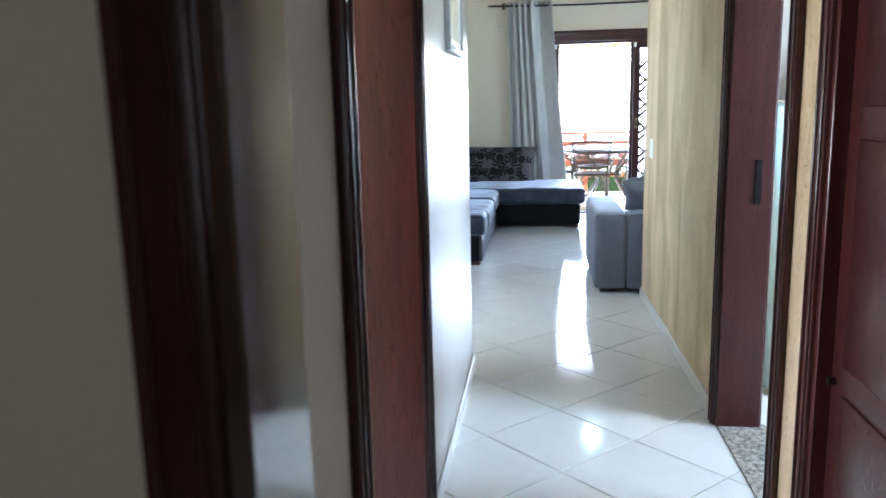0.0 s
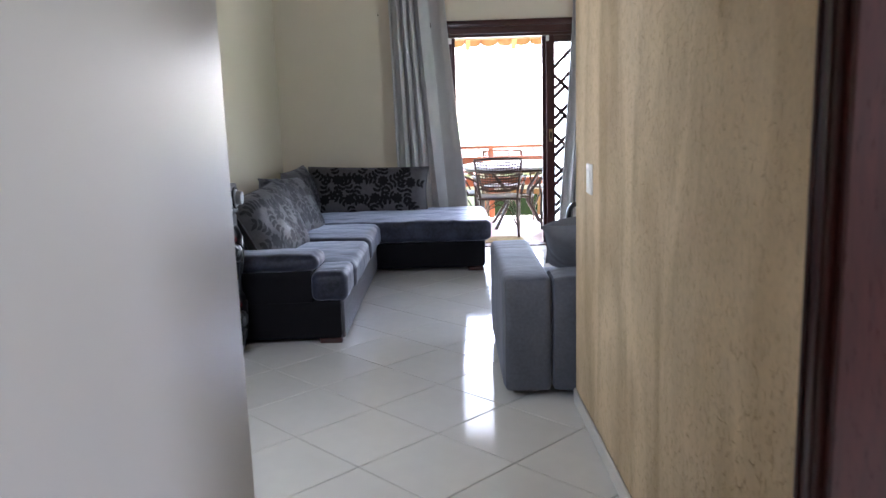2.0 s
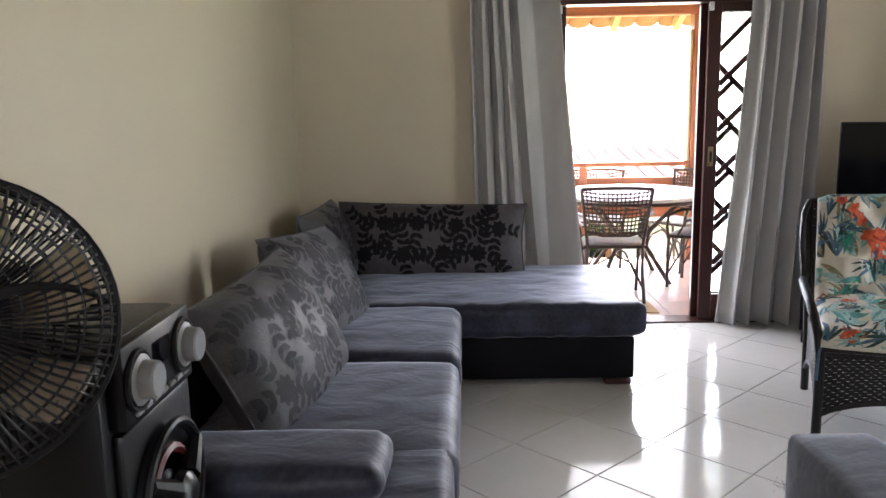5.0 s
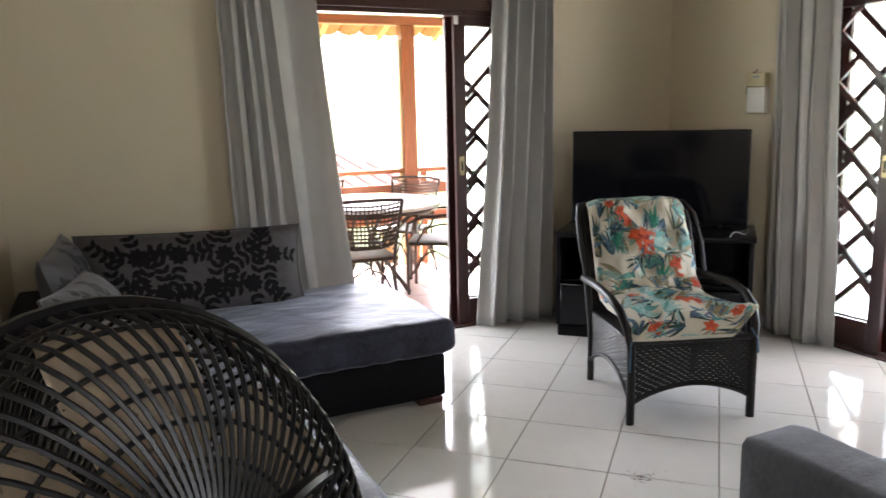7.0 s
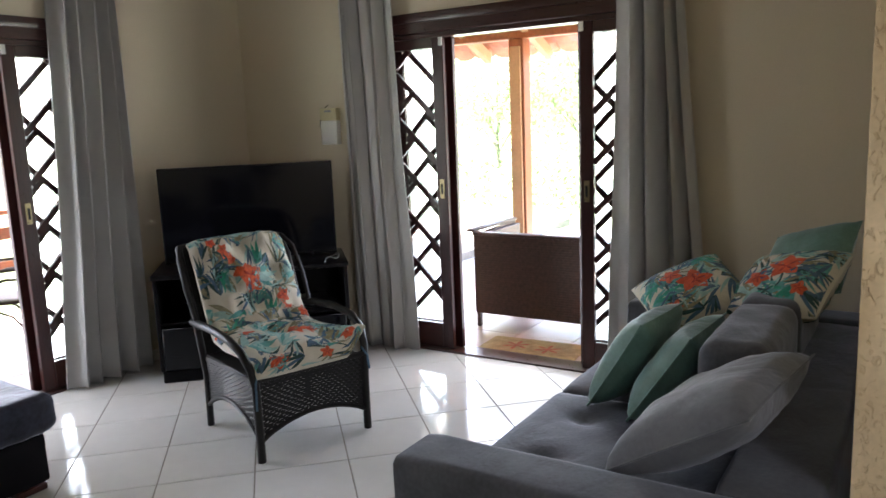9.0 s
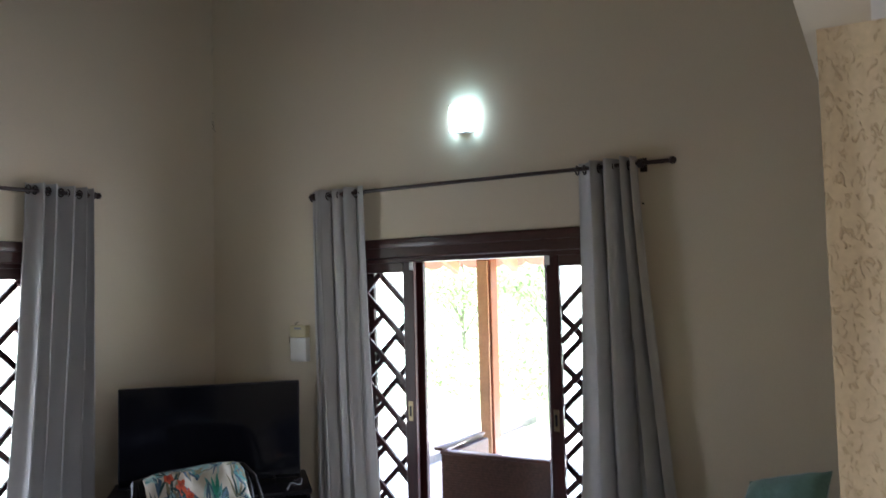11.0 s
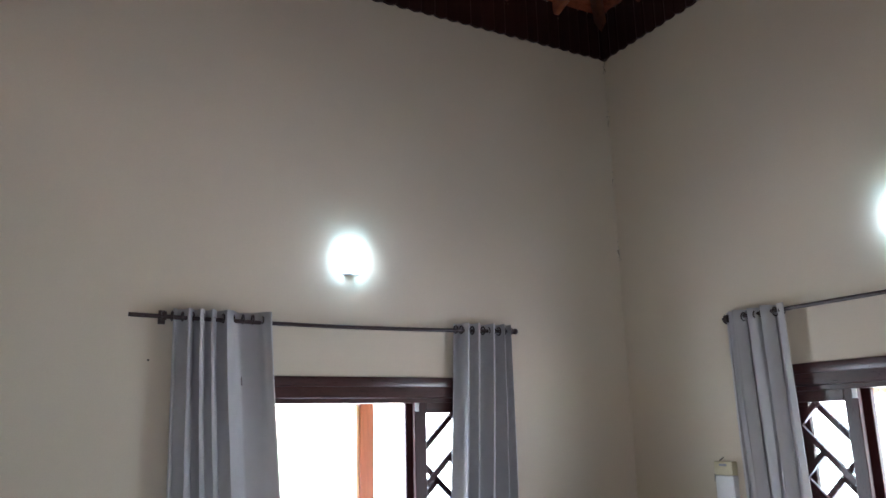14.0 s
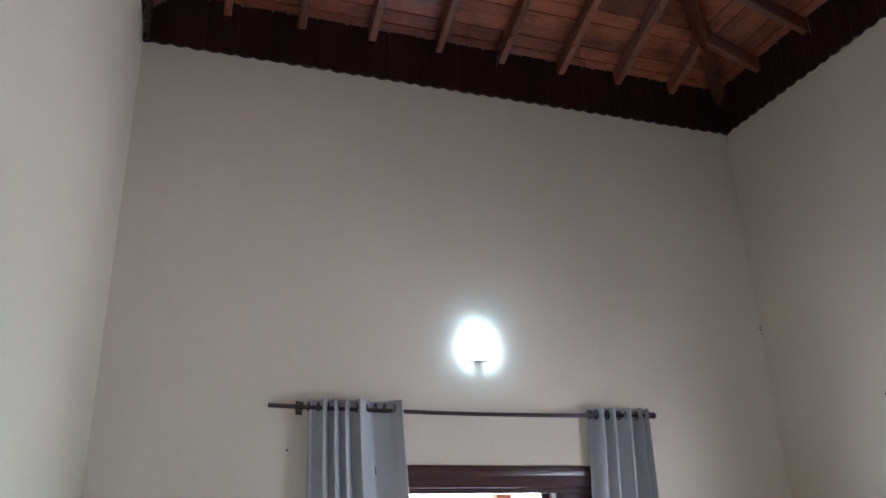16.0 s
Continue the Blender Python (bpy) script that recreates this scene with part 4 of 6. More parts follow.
damask_pillow("grey damask cushion beside the sofa arm", pose(-1.34, 5.80, 0.63, -28, -3, 84), 0.46, 0.285, 0.13, 14, G1, M_DAMASK_LT, M_DAMASK_MID, 0.95)

# ---- grey sofa ----
gs = thing("grey_sofa", "grey suede sofa with tufted seat and broad arms", "sofa", pose(0, 0, 0))
part("arm", soft(0.19, 0.425, 3.875, 5.04, 0.035, 0.605, 0.035, 18, 0.0, 0.003, 21), M_GREYV, gs)
part("arm", soft(2.33, 2.56, 3.875, 5.04, 0.035, 0.605, 0.035, 18, 0.0, 0.003, 22), M_GREYV, gs)
part("backrest", soft(0.427, 2.328, 3.875, 4.15, 0.035, 0.60, 0.03, 20, 0.0, 0.003, 23), M_GREYV, gs)
part("seat_base", soft(0.437, 2.328, 4.14, 4.98, 0.035, 0.26, 0.025, 14, 0.0, 0.002, 24), M_GREYV, gs)
for x0, x1, sd in ((0.44, 1.38, 25), (1.385, 2.325, 26)):
    bm = soft(x0, x1, 4.16, 5.02, 0.25, 0.43, 0.05, 26, 0.012, 0.003, sd)
    for v in bm.verts:
        if v.co.z > 0.36:
            for tx in (0.28, 0.72):
                for ty in (0.35, 0.72):
                    d = math.hypot(v.co.x - (x0 + (x1 - x0) * tx), v.co.y - (4.16 + 0.86 * ty))
                    v.co.z -= 0.035 * math.exp(-(d / 0.06) ** 2)
    part("seat_cushion", bm, M_GREYV, gs, "tufted grey suede seat cushion")
for x0, x1, sd in ((1.0, 1.66, 27), (1.665, 2.325, 28)):
    bm = soft(x0, x1, 4.10, 4.34, 0.42, 0.83, 0.06, 22, 0.0, 0.006, sd)
    for v in bm.verts:
        if v.co.y > 4.24:
            for tx in (0.3, 0.7):
                d = math.hypot(v.co.x - (x0 + (x1 - x0) * tx), v.co.z - 0.64)
                v.co.y -= 0.04 * math.exp(-(d / 0.07) ** 2)
    part("back_cushion", bm, M_GREYV, gs, "tufted grey back cushion")
for x in (0.30, 2.45):
    for y in (4.02, 4.97):
        part("foot", bbox(x - 0.06, x + 0.06, y - 0.03, y + 0.03, 0, 0.037, 0.004, 1), M_WOODH, gs, "dark wooden foot")

G2 = "cushions on the grey sofa"
plain_pillow("grey_cushion", "soft grey suede cushion slumped on the sofa back", M_GREYL, pose(0.72, 4.22, 0.70, -58, 2, 172), 0.29, 0.25, 0.10, 31, G2)
plain_pillow("green_cushion", "sage green velvet cushion standing on the grey sofa", M_GREEN, pose(1.42, 4.68, 0.625, -32, 0, 174), 0.21, 0.215, 0.085, 32, G2)
plain_pillow("green_cushion", "sage green velvet cushion leaning on its neighbour", M_GREEN, pose(1.34, 4.49, 0.62, -34, 0, 176), 0.21, 0.215, 0.085, 33, G2)
plain_pillow("green_cushion", "sage green velvet cushion against the wall corner", M_GREEN, pose(2.27, 4.16, 0.88, -46, 0, -130) @ Matrix.Rotation(radians(-24), 4, "Y"), 0.21, 0.21, 0.08, 34, G2)


def floral_pillow(m, seed, label):
    p = thing("floral_cushion", label, "cushion", m, G2)
    part("cover", pillow_mesh(0.22, 0.22, 0.09, seed), M_CREAM, p)
    for side in (1, -1):
        floral_cover(lambda u, v, lift=0.0: pillow_at(u, v, 0.22, 0.22, 0.09, seed, side) + Vector((0, 0.0 if side > 0 else 0.004, 0)), 1.0, 1 / 0.22, 46, ((0.12, 0.15, 0.085), (-0.32, -0.2, 0.06), (0.6, -0.5, 0.04)), seed + side, p)
    return p


floral_pillow(pose(1.95, 4.60, 0.76, -62, 0, -108) @ Matrix.Rotation(radians(38), 4, "Y"), 41, "cream cushion printed with green leaves and orange flowers")
floral_pillow(pose(1.95, 4.20, 0.83, -60, 0, -130) @ Matrix.Rotation(radians(-22), 4, "Y"), 42, "floral cream cushion propped on the sofa back")

# ---- wicker armchair with a floral pad ----
ac = thing("wicker_armchair", "dark wicker armchair with a floral padded cushion", "armchair", pose(1.184, 6.255, 0, 0, 0, -18.8))
for sx in (-1, 1):
    part("front_leg", tubes([[(sx * 0.305, 0.0, 0), (sx * 0.305, 0.0, 0.2), (sx * 0.308, 0.0, 0.41)]], 0.021, 10), M_WICKER, ac)
    part("back_leg", tubes([[(sx * 0.30, 0.64, 0), (sx * 0.305, 0.62, 0.3), (sx * 0.31, 0.70, 0.6), (sx * 0.315, 0.80, 0.85), (sx * 0.305, 0.87, 0.955)]], 0.019, 10), M_WICKER, ac)
    part("arm_rail", tubes([[(sx * 0.325, 0.70, 0.575), (sx * 0.345, 0.55, 0.592), (sx * 0.352, 0.35, 0.60), (sx * 0.348, 0.18, 0.585), (sx * 0.335, 0.07, 0.54), (sx * 0.318, 0.012, 0.46), (sx * 0.308, 0.0, 0.38)]], 0.021, 10), M_WICKER, ac, "bowed wicker-wrapped arm")
    bm = bmesh.new()
    weave(bm, lambda u, v: Vector((sx * 0.305, 0.02 + 0.60 * u, (0.13 + 0.10 * math.sin(math.pi * u) ** 0.8) * (1 - v) + 0.40 * v)), 26, 16, 0.004, 0.01)
    tagged(part("side_panel", bm, M_WICKER, ac, "woven wicker side"), kind="stuff")
    part("side_arch", tubes([[(sx * 0.305, 0.02 + 0.60 * u, 0.125 + 0.10 * math.sin(math.pi * u) ** 0.8) for u in np.linspace(0, 1, 13)]], 0.012, 8), M_WICKER, ac)
    part("wing", tubes([[(sx * 0.335, 0.60, 0.57), (sx * 0.348, 0.69, 0.75), (sx * 0.34, 0.78, 0.90), (sx * 0.31, 0.86, 0.96)]], 0.014, 8), M_WICKER, ac)
bm = bmesh.new()
weave(bm, lambda u, v: Vector((-0.30 + 0.60 * u, -0.004, (0.11 + 0.085 * math.sin(math.pi * u) ** 0.8) * (1 - v) + 0.41 * v)), 34, 18, 0.004, 0.01)
tagged(part("front_panel", bm, M_WICKER, ac, "woven wicker apron with an arched edge"), kind="stuff")
part("front_arch", tubes([[(-0.30 + 0.60 * u, -0.004, 0.105 + 0.085 * math.sin(math.pi * u) ** 0.8) for u in np.linspace(0, 1, 15)]], 0.012, 8), M_WICKER, ac)
part("seat_rim", tubes([[(-0.305, 0, 0.41), (0.305, 0, 0.41)]], 0.017, 8), M_WICKER, ac)
bm = bmesh.new()
weave(bm, lambda u, v: Vector((-0.305 + 0.61 * u, 0.635 + 0.235 * v ** 1.1, 0.34 + 0.62 * v)), 30, 30, 0.004, 0.01)
tagged(part("back_panel", bm, M_WICKER, ac, "woven wicker back"), kind="stuff")
part("top_rail", tubes([[(-0.308, 0.87, 0.955), (-0.15, 0.885, 0.975), (0.15, 0.885, 0.975), (0.308, 0.87, 0.955)]], 0.018, 8), M_WICKER, ac)
part("seat_deck", bbox(-0.30, 0.30, 0.0, 0.63, 0.375, 0.405, 0.006, 1), M_WICKER, ac)

PROF = [(-0.035, 0.425), (0.02, 0.475), (0.20, 0.482), (0.40, 0.475), (0.52, 0.49), (0.59, 0.56), (0.65, 0.68), (0.72, 0.81), (0.795, 0.94), (0.845, 0.972)]


TUFTS = [(a, b) for b, row in ((-0.70, (-0.5, 0.5)), (-0.38, (0.0,)), (-0.06, (-0.5, 0.5)), (0.24, (0.0,)), (0.50, (-0.52, 0.52)), (0.76, (0.0,))) for a in row]


def pad_at(u, v, side=1):
    f = (v + 1) / 2 * (len(PROF) - 1)
    k = min(int(f), len(PROF) - 2)
    s = f - k
    s = s * s * (3 - 2 * s)
    y = PROF[k][0] * (1 - s) + PROF[k + 1][0] * s
    z = PROF[k][1] * (1 - s) + PROF[k + 1][1] * s
    ty, tz = PROF[k + 1][0] - PROF[k][0], PROF[k + 1][1] - PROF[k][1]
    ln = math.hypot(ty, tz)
    ny, nz = -tz / ln, ty / ln
    tuft = 0.0
    for a, b in TUFTS:
        tuft += math.exp(-(((u - a) / 0.20) ** 2 + ((v - b) / 0.095) ** 2))
    edge = max(1 - abs(u) ** 4, 0) ** 0.5 * max(1 - abs(v) ** 8, 0) ** 0.5
    th = (0.072 - 0.062 * min(tuft, 1.12) + 0.013 * noise.noise(Vector((u * 5, v * 8, 2))) + 0.005 * noise.noise(Vector((u * 11, v * 17, 7)))) * edge if side > 0 else -0.035 * edge
    lift = 0.11 * max(u - 0.62, 0) * max(-v - 0.55, 0) * 8
    wd = 0.305 - 0.016 * (v + 1) + 0.02 * max(-v - 0.6, 0)
    return Vector((u * wd, y + ny * th, z + nz * th + lift))


pad = thing("floral_seat_pad", "tufted cream seat pad with tropical leaves and orange flowers", "cushion", pose(1.184, 6.255, 0, 0, 0, -18.8))
bm = bmesh.new()
for side in (1, -1):
    g = [[bm.verts.new(pad_at(-1 + i / 20, -1 + j / 36, side)) for j in range(73)] for i in range(41)]
    for i in range(40):
        for j in range(72):
            bm.faces.new((g[i][j], g[i + 1][j], g[i + 1][j + 1], g[i][j + 1]))
bmesh.ops.remove_doubles(bm, verts=bm.verts, dist=0.0006)
part("cover", bm, M_CREAM, pad)
for a, b in TUFTS:
    knob = bmesh.new()
    bmesh.ops.create_uvsphere(knob, u_segments=10, v_segments=6, radius=0.010, matrix=Matrix.Translation(pad_at(a, b)))
    part("tuft_button", knob, M_LEAF_B, pad, "dark blue tuft button")
BLOOMS = ((-0.02, 0.46, 0.085), (-0.16, 0.50, 0.05), (-0.62, 0.78, 0.034), (-0.42, 0.70, 0.036), (-0.30, 0.64, 0.03), (0.52, 0.24, 0.042), (0.56, 0.13, 0.036), (0.86, 0.0, 0.04), (-0.88, -0.12, 0.055), (-0.55, -0.36, 0.045), (0.1, -0.52, 0.07), (0.34, -0.56, 0.05), (-0.62, -0.86, 0.06), (0.72, -0.78, 0.045), (0.2, -0.9, 0.04))
floral_cover(pad_at, 0.5, 1 / 0.305, 130, BLOOMS, 51, pad)
for sx in (-1, 1):
    part("tie_ribbon", tubes([[(sx * 0.29, 0.0, 0.45), (sx * 0.315, -0.02, 0.40), (sx * 0.32, -0.024, 0.30 + 0.03 * sx)]], 0.006, 6), M_LEAF_B, pad, "dark blue tie ribbon")

# ---- television and its stand ----
TVM = pose(2.10, 7.585, 0, 0, 0, -45.8)
tv = thing("television", "large flat black television, switched off", "television", TVM)
part("housing", bbox(-0.57, 0.57, -0.022, 0.03, 0.715, 1.352, 0.006, 2), M_BLACK, tv)
part("screen", bbox(-0.56, 0.56, -0.0245, -0.0215, 0.735, 1.343), M_GLOSSBLACK, tv, "glossy black screen", smooth=False)
part("back_bulge", bbox(-0.4, 0.4, 0.03, 0.07, 0.78, 1.2, 0.02, 2), M_BLACK, tv)
for sx in (-1, 1):
    part("foot", tubes([[(sx * 0.40, -0.11, 0.7135), (sx * 0.40, 0.0, 0.733), (sx * 0.40, 0.11, 0.7135)]], 0.006, 8), M_BLACK, tv)
part("logo", bbox(-0.03, 0.03, -0.0255, -0.0243, 0.722, 0.729), M_GREYPL, tv)
st = thing("television_stand", "black lacquered corner television stand", "television stand", TVM)
part("top", bbox(-0.62, 0.62, -0.37, 0.22, 0.675, 0.706, 0.008, 2), M_TVSTAND, st)
part("bottom", bbox(-0.60, 0.60, -0.35, 0.22, 0.0, 0.08, 0.006, 1), M_TVSTAND, st)
part("shelf", bbox(-0.58, 0.58, -0.33, 0.22, 0.37, 0.39, 0.004, 1), M_TVSTAND, st)
part("back_panel", bbox(-0.60, 0.60, 0.20, 0.22, 0.08, 0.675), M_TVSTAND, st)
for x0, x1 in ((-0.61, -0.585), (0.585, 0.61), (-0.012, 0.012)):
    part("side_panel", bbox(x0, x1, -0.355, 0.2, 0.08, 0.675, 0.003, 1), M_TVSTAND, st)
for x0, x1 in ((-0.58, -0.016), (0.016, 0.58)):
    d = part("cabinet_door", bbox(x0, x1, -0.362, -0.346, 0.085, 0.36, 0.004, 1), M_GLOSSBLACK, st)
    part("handle", tubes([[(x1 - 0.06 if x0 < 0 else x0 + 0.06, -0.375, 0.2), (x1 - 0.06 if x0 < 0 else x0 + 0.06, -0.375, 0.28)]], 0.006, 8), M_GREYPL, d)
dec = thing("media_box", "slim black receiver box on the stand's shelf", "receiver", TVM)
part("case", bbox(0.12, 0.48, -0.30, -0.05, 0.391, 0.45, 0.006, 2), M_BLACK, dec)
part("display", bbox(0.22, 0.38, -0.302, -0.299, 0.41, 0.43), M_GLOSSBLACK, dec)
cb = thing("cable", "thin pale cable lying over the stand's top", "cable", TVM)
part("wire", tubes([[(0.52 + 0.05 * math.sin(s * 2), -0.1 - 0.1 * s, 0.709 + 0.025 * math.sin(2.6 * s) ** 2) for s in np.linspace(0, 2.4, 22)]], 0.003, 6), M_GREYPL, cb)

# ---- wall box with a loose wire ----
wb = thing("intercom_box", "small white and cream box fixed on the wall", "intercom", pose(XR, 7.385, 1.56, 0, 0, -90))
part("case", bbox(-0.075, 0.075, -0.05, 0, -0.11, 0.06, 0.006, 2), M_WHITEPL, wb)
part("upper_cover", bbox(-0.075, 0.075, -0.052, 0, 0.062, 0.15, 0.006, 2), M_CREAMPL, wb, "aged cream cover")
part("label_strip", bbox(-0.03, 0.03, -0.0535, -0.0515, 0.12, 0.135), M_GREYPL, wb)
part("loose_wire", tubes([[(-0.06, -0.01, 0.155), (-0.02, -0.012, 0.175), (-0.085, -0.012, 0.13), (-0.11, -0.008, 0.07), (-0.118, -0.006, 0.02)]], 0.0022, 6), M_BLACK, wb)

# ---- party speaker ----
sp = thing("party_speaker", "tall black party loudspeaker with two woofers", "loudspeaker", pose(0, 0, 0))
part("cabinet", bbox(-1.72, -1.335, 4.44, 4.84, 0.015, 1.02, 0.012, 2), M_BLACK, sp)
part("front_baffle", bbox(-1.336, -1.312, 4.475, 4.835, 0.02, 0.84, 0.01, 2), M_BLACK, sp)
pn = part("control_panel", bbox(-1.338, -1.30, 4.475, 4.835, 0.845, 1.018, 0.01, 2), M_BLACK, sp)
TOX = Matrix.Rotation(radians(90), 4, "Y")
for y in (4.535, 4.775):
    k = lathe([(0.05, 0), (0.052, 0.012), (0.04, 0.016), (0.038, 0.042), (0.034, 0.046), (0.0, 0.046)], 22)
    bmesh.ops.transform(k, matrix=Matrix.Translation((-1.302, y, 0.935)) @ TOX, verts=k.verts)
    kb = part("volume_knob", k, M_GREYPL, pn, "grey dial knob")
    part("knob_ring", tubes([[(-1.297, y + 0.06 * math.cos(t), 0.935 + 0.06 * math.sin(t)) for t in np.linspace(0, 6.283, 21)[:-1]]], 0.006, 6, True), M_BLACK, pn)
part("display", bbox(-1.302, -1.297, 4.61, 4.70, 0.93, 0.985, 0.002, 1), M_GLOSSBLACK, pn)
for i in range(7):
    part("button", bbox(-1.301, -1.293, 4.51 + 0.042 * i, 4.54 + 0.042 * i, 0.865, 0.877, 0.002, 1), M_GREYPL, pn)
for z in (0.63, 0.24):
    cone = lathe([(0.162, 0.0), (0.165, 0.018), (0.150, 0.026), (0.142, 0.012), (0.12, 0.004), (0.06, -0.012), (0.05, 0.004), (0.03, 0.018), (0.0, 0.022)], 34)
    bmesh.ops.transform(cone, matrix=Matrix.Translation((-1.312, 4.655, z)) @ TOX, verts=cone.verts)
    w = part("woofer", cone, M_FANBLADE, sp)
    part("woofer_rim", tubes([[(-1.292, 4.655 + 0.158 * math.cos(t), z + 0.158 * math.sin(t)) for t in np.linspace(0, 6.283, 41)[:-1]]], 0.011, 8, True), M_BLACK, w)
    part("red_surround", tubes([[(-1.304, 4.655 + 0.10 * math.cos(t), z + 0.10 * math.sin(t)) for t in np.linspace(0.6, 2.4, 14)]], 0.012, 6), M_RED, w, "dark red glowing cone edge")
    for a in (0.5, 2.6, 4.7):
        part("guard_spoke", tubes([[(-1.292, 4.655 + 0.155 * math.cos(a), z + 0.155 * math.sin(a)), (-1.278, 4.655 + 0.05 * math.cos(a), z + 0.05 * math.sin(a))]], [0.018, 0.026], 8), M_BLACK, w)
    cap = lathe([(0.05, 0), (0.048, 0.02), (0.03, 0.034), (0.0, 0.036)], 20)
    bmesh.ops.transform(cap, matrix=Matrix.Translation((-1.284, 4.655, z)) @ TOX, verts=cap.verts)
    part("dust_cap", cap, M_FANBLADE, w, "dark centre badge")
    for i in range(4):
        part("side_vent", bbox(-1.311, -1.304, 4.482, 4.50, z - 0.075 + 0.04 * i, z - 0.05 + 0.04 * i, 0.002, 1), M_GLOSSBLACK, sp)

pc = thing("power_cable", "black power cable with its plug lying beside the loudspeaker", "cable", pose(-1.66, 4.36, 0))
part("wire", tubes([[(-0.05, 0.10, 0.22), (-0.05, 0.06, 0.08), (-0.03, 0.0, 0.012), (0.0, -0.05, 0.005), (0.02, -0.10, 0.008)]], 0.004, 6), M_BLACK, pc)
part("plug", tubes([[(0.02, -0.10, 0.012), (0.03, -0.14, 0.012)]], [0.009, 0.012], 8), M_BLACK, pc)

# ---- pedestal fan ----
FAN = Vector((-1.40, 4.16, 1.145))
FY = 34.0
fan = thing("pedestal_fan", "black pedestal fan with a chrome pole", "fan", pose(FAN.x, FAN.y, 0, 0, 0, FY))
HZ = FAN.z


TILT = Matrix.Translation((0, 0, HZ)) @ Matrix.Rotation(radians(-20), 4, "X") @ Matrix.Translation((0, 0, -HZ))


def fan_pt(r, a, d):
    return TILT @ Vector((r * math.cos(a), -d, HZ + r * math.sin(a)))


for nm, sg, count, dmax in (("front_guard_wire", 1, 84, 0.075), ("back_guard_wire", -1, 104, 0.095)):
    run = []
    for k in range(9):
        f = k / 8
        r = 0.055 + (0.217 - 0.055) * f
        d = sg * dmax * math.sqrt(max(1 - (f * 0.99) ** 2.6, 0)) + (0.045 if sg > 0 else 0.045 * f)
        run.append(Vector((r * math.cos(0.22 * f * sg), -d, r * math.sin(0.22 * f * sg))))
    wire = mesh_of(nm, tubes([run], 0.0023, 5), M_BLACK)
    for i in range(count):
        ob = new(nm, wire)
        ob.parent = fan
        ob.matrix_basis = TILT @ Matrix.Translation((0, 0, HZ)) @ Matrix.Rotation(2 * math.pi * i / count, 4, "Y")
for r, d, th in ((0.220, 0.050, 0.0075), (0.220, 0.024, 0.006), (0.210, 0.070, 0.0022), (0.195, 0.087, 0.0022), (0.170, 0.100, 0.0022), (0.145, 0.108, 0.0022), (0.12, 0.114, 0.0022), (0.09, 0.118, 0.0022), (0.205, -0.012, 0.0022), (0.175, -0.04, 0.0022), (0.14, -0.06, 0.0022), (0.10, -0.078, 0.0022)):
    part("guard_ring", tubes([[fan_pt(r, t, d) for t in np.linspace(0, 2 * math.pi, 49)[:-1]]], th, 8, True), M_BLACK, fan)
for i in range(40):
    t = 2 * math.pi * i / 40
    part("rim_rib", tubes([[fan_pt(0.222, t, 0.022), fan_pt(0.224, t + 0.02, 0.052)]], 0.0022, 5), M_BLACK, fan)
for a0 in (0.4, 3.15, 4.97):
    arm = [fan_pt(0.06 + 0.158 * f, a0 - 0.4 * f, 0.123 - 0.075 * f ** 2.4) for f in np.linspace(0, 1, 9)]
    part("guard_arm", tubes([arm], [0.009 - 0.005 * f for f in np.linspace(0, 1, 9)], 8), M_BLACK, fan, "curved glossy black guard arm")
hub = lathe([(0.078, 0), (0.078, 0.006), (0.07, 0.012), (0.054, 0.014), (0.0, 0.014)], 28)
bmesh.ops.transform(hub, matrix=TILT @ Matrix.Translation((0, -0.1, HZ)) @ Matrix.Rotation(radians(90), 4, "X"), verts=hub.verts)
part("hub_bezel", hub, M_BLACK, fan)
cap = lathe([(0.052, 0), (0.052, 0.012), (0.045, 0.02), (0.0, 0.022)], 26)
bmesh.ops.transform(cap, matrix=TILT @ Matrix.Translation((0, -0.108, HZ)) @ Matrix.Rotation(radians(90), 4, "X"), verts=cap.verts)
part("hub_badge", cap, M_GREYPL, fan, "light grey round badge")
part("badge_bar", bbox(-0.026, 0.026, -0.1325, -0.129, HZ + 0.008, HZ + 0.02, 0, 2, TILT), M_BLACK, fan)
part("badge_mark", bbox(-0.01, 0.01, -0.1325, -0.129, HZ - 0.035, HZ - 0.015, 0, 2, TILT), M_BLACK, fan)
part("badge_line", bbox(-0.024, 0.024, -0.1325, -0.129, HZ - 0.008, HZ - 0.003, 0, 2, TILT), M_BLACK, fan)
for kb in range(6):
    bm = bmesh.new()
    a0 = 2 * math.pi * kb / 6
    g = []
    for i in range(9):
        f = i / 8
        r = 0.045 + 0.158 * f
        wdt = 0.24 + 0.75 * math.sin(math.pi * (0.12 + 0.7 * f)) * 0.6
        row = [bm.verts.new(fan_pt(r, a0 + wdt * (j / 6 - 0.5) + 0.35 * f, 0.035 - 0.05 * (j / 6 - 0.5) * (1.2 - 0.5 * f) + 0.006)) for j in range(7)]
        g.append(row)
    for A, B in zip(g, g[1:]):
        for j in range(6):
            bm.faces.new((A[j], A[j + 1], B[j + 1], B[j]))
    bl = part("blade", bm, M_SMOKE, fan, "smoky brown translucent blade")
    bl.modifiers.new("thickness", "SOLIDIFY").thickness = 0.003
mo = lathe([(0.035, 0.0), (0.06, 0.02), (0.07, 0.07), (0.066, 0.13), (0.05, 0.17), (0.0, 0.18)], 24)
bmesh.ops.transform(mo, matrix=TILT @ Matrix.Translation((0, 0.03, HZ)) @ Matrix.Rotation(radians(-90), 4, "X"), verts=mo.verts)
part("motor_housing", mo, M_BLACK, fan)
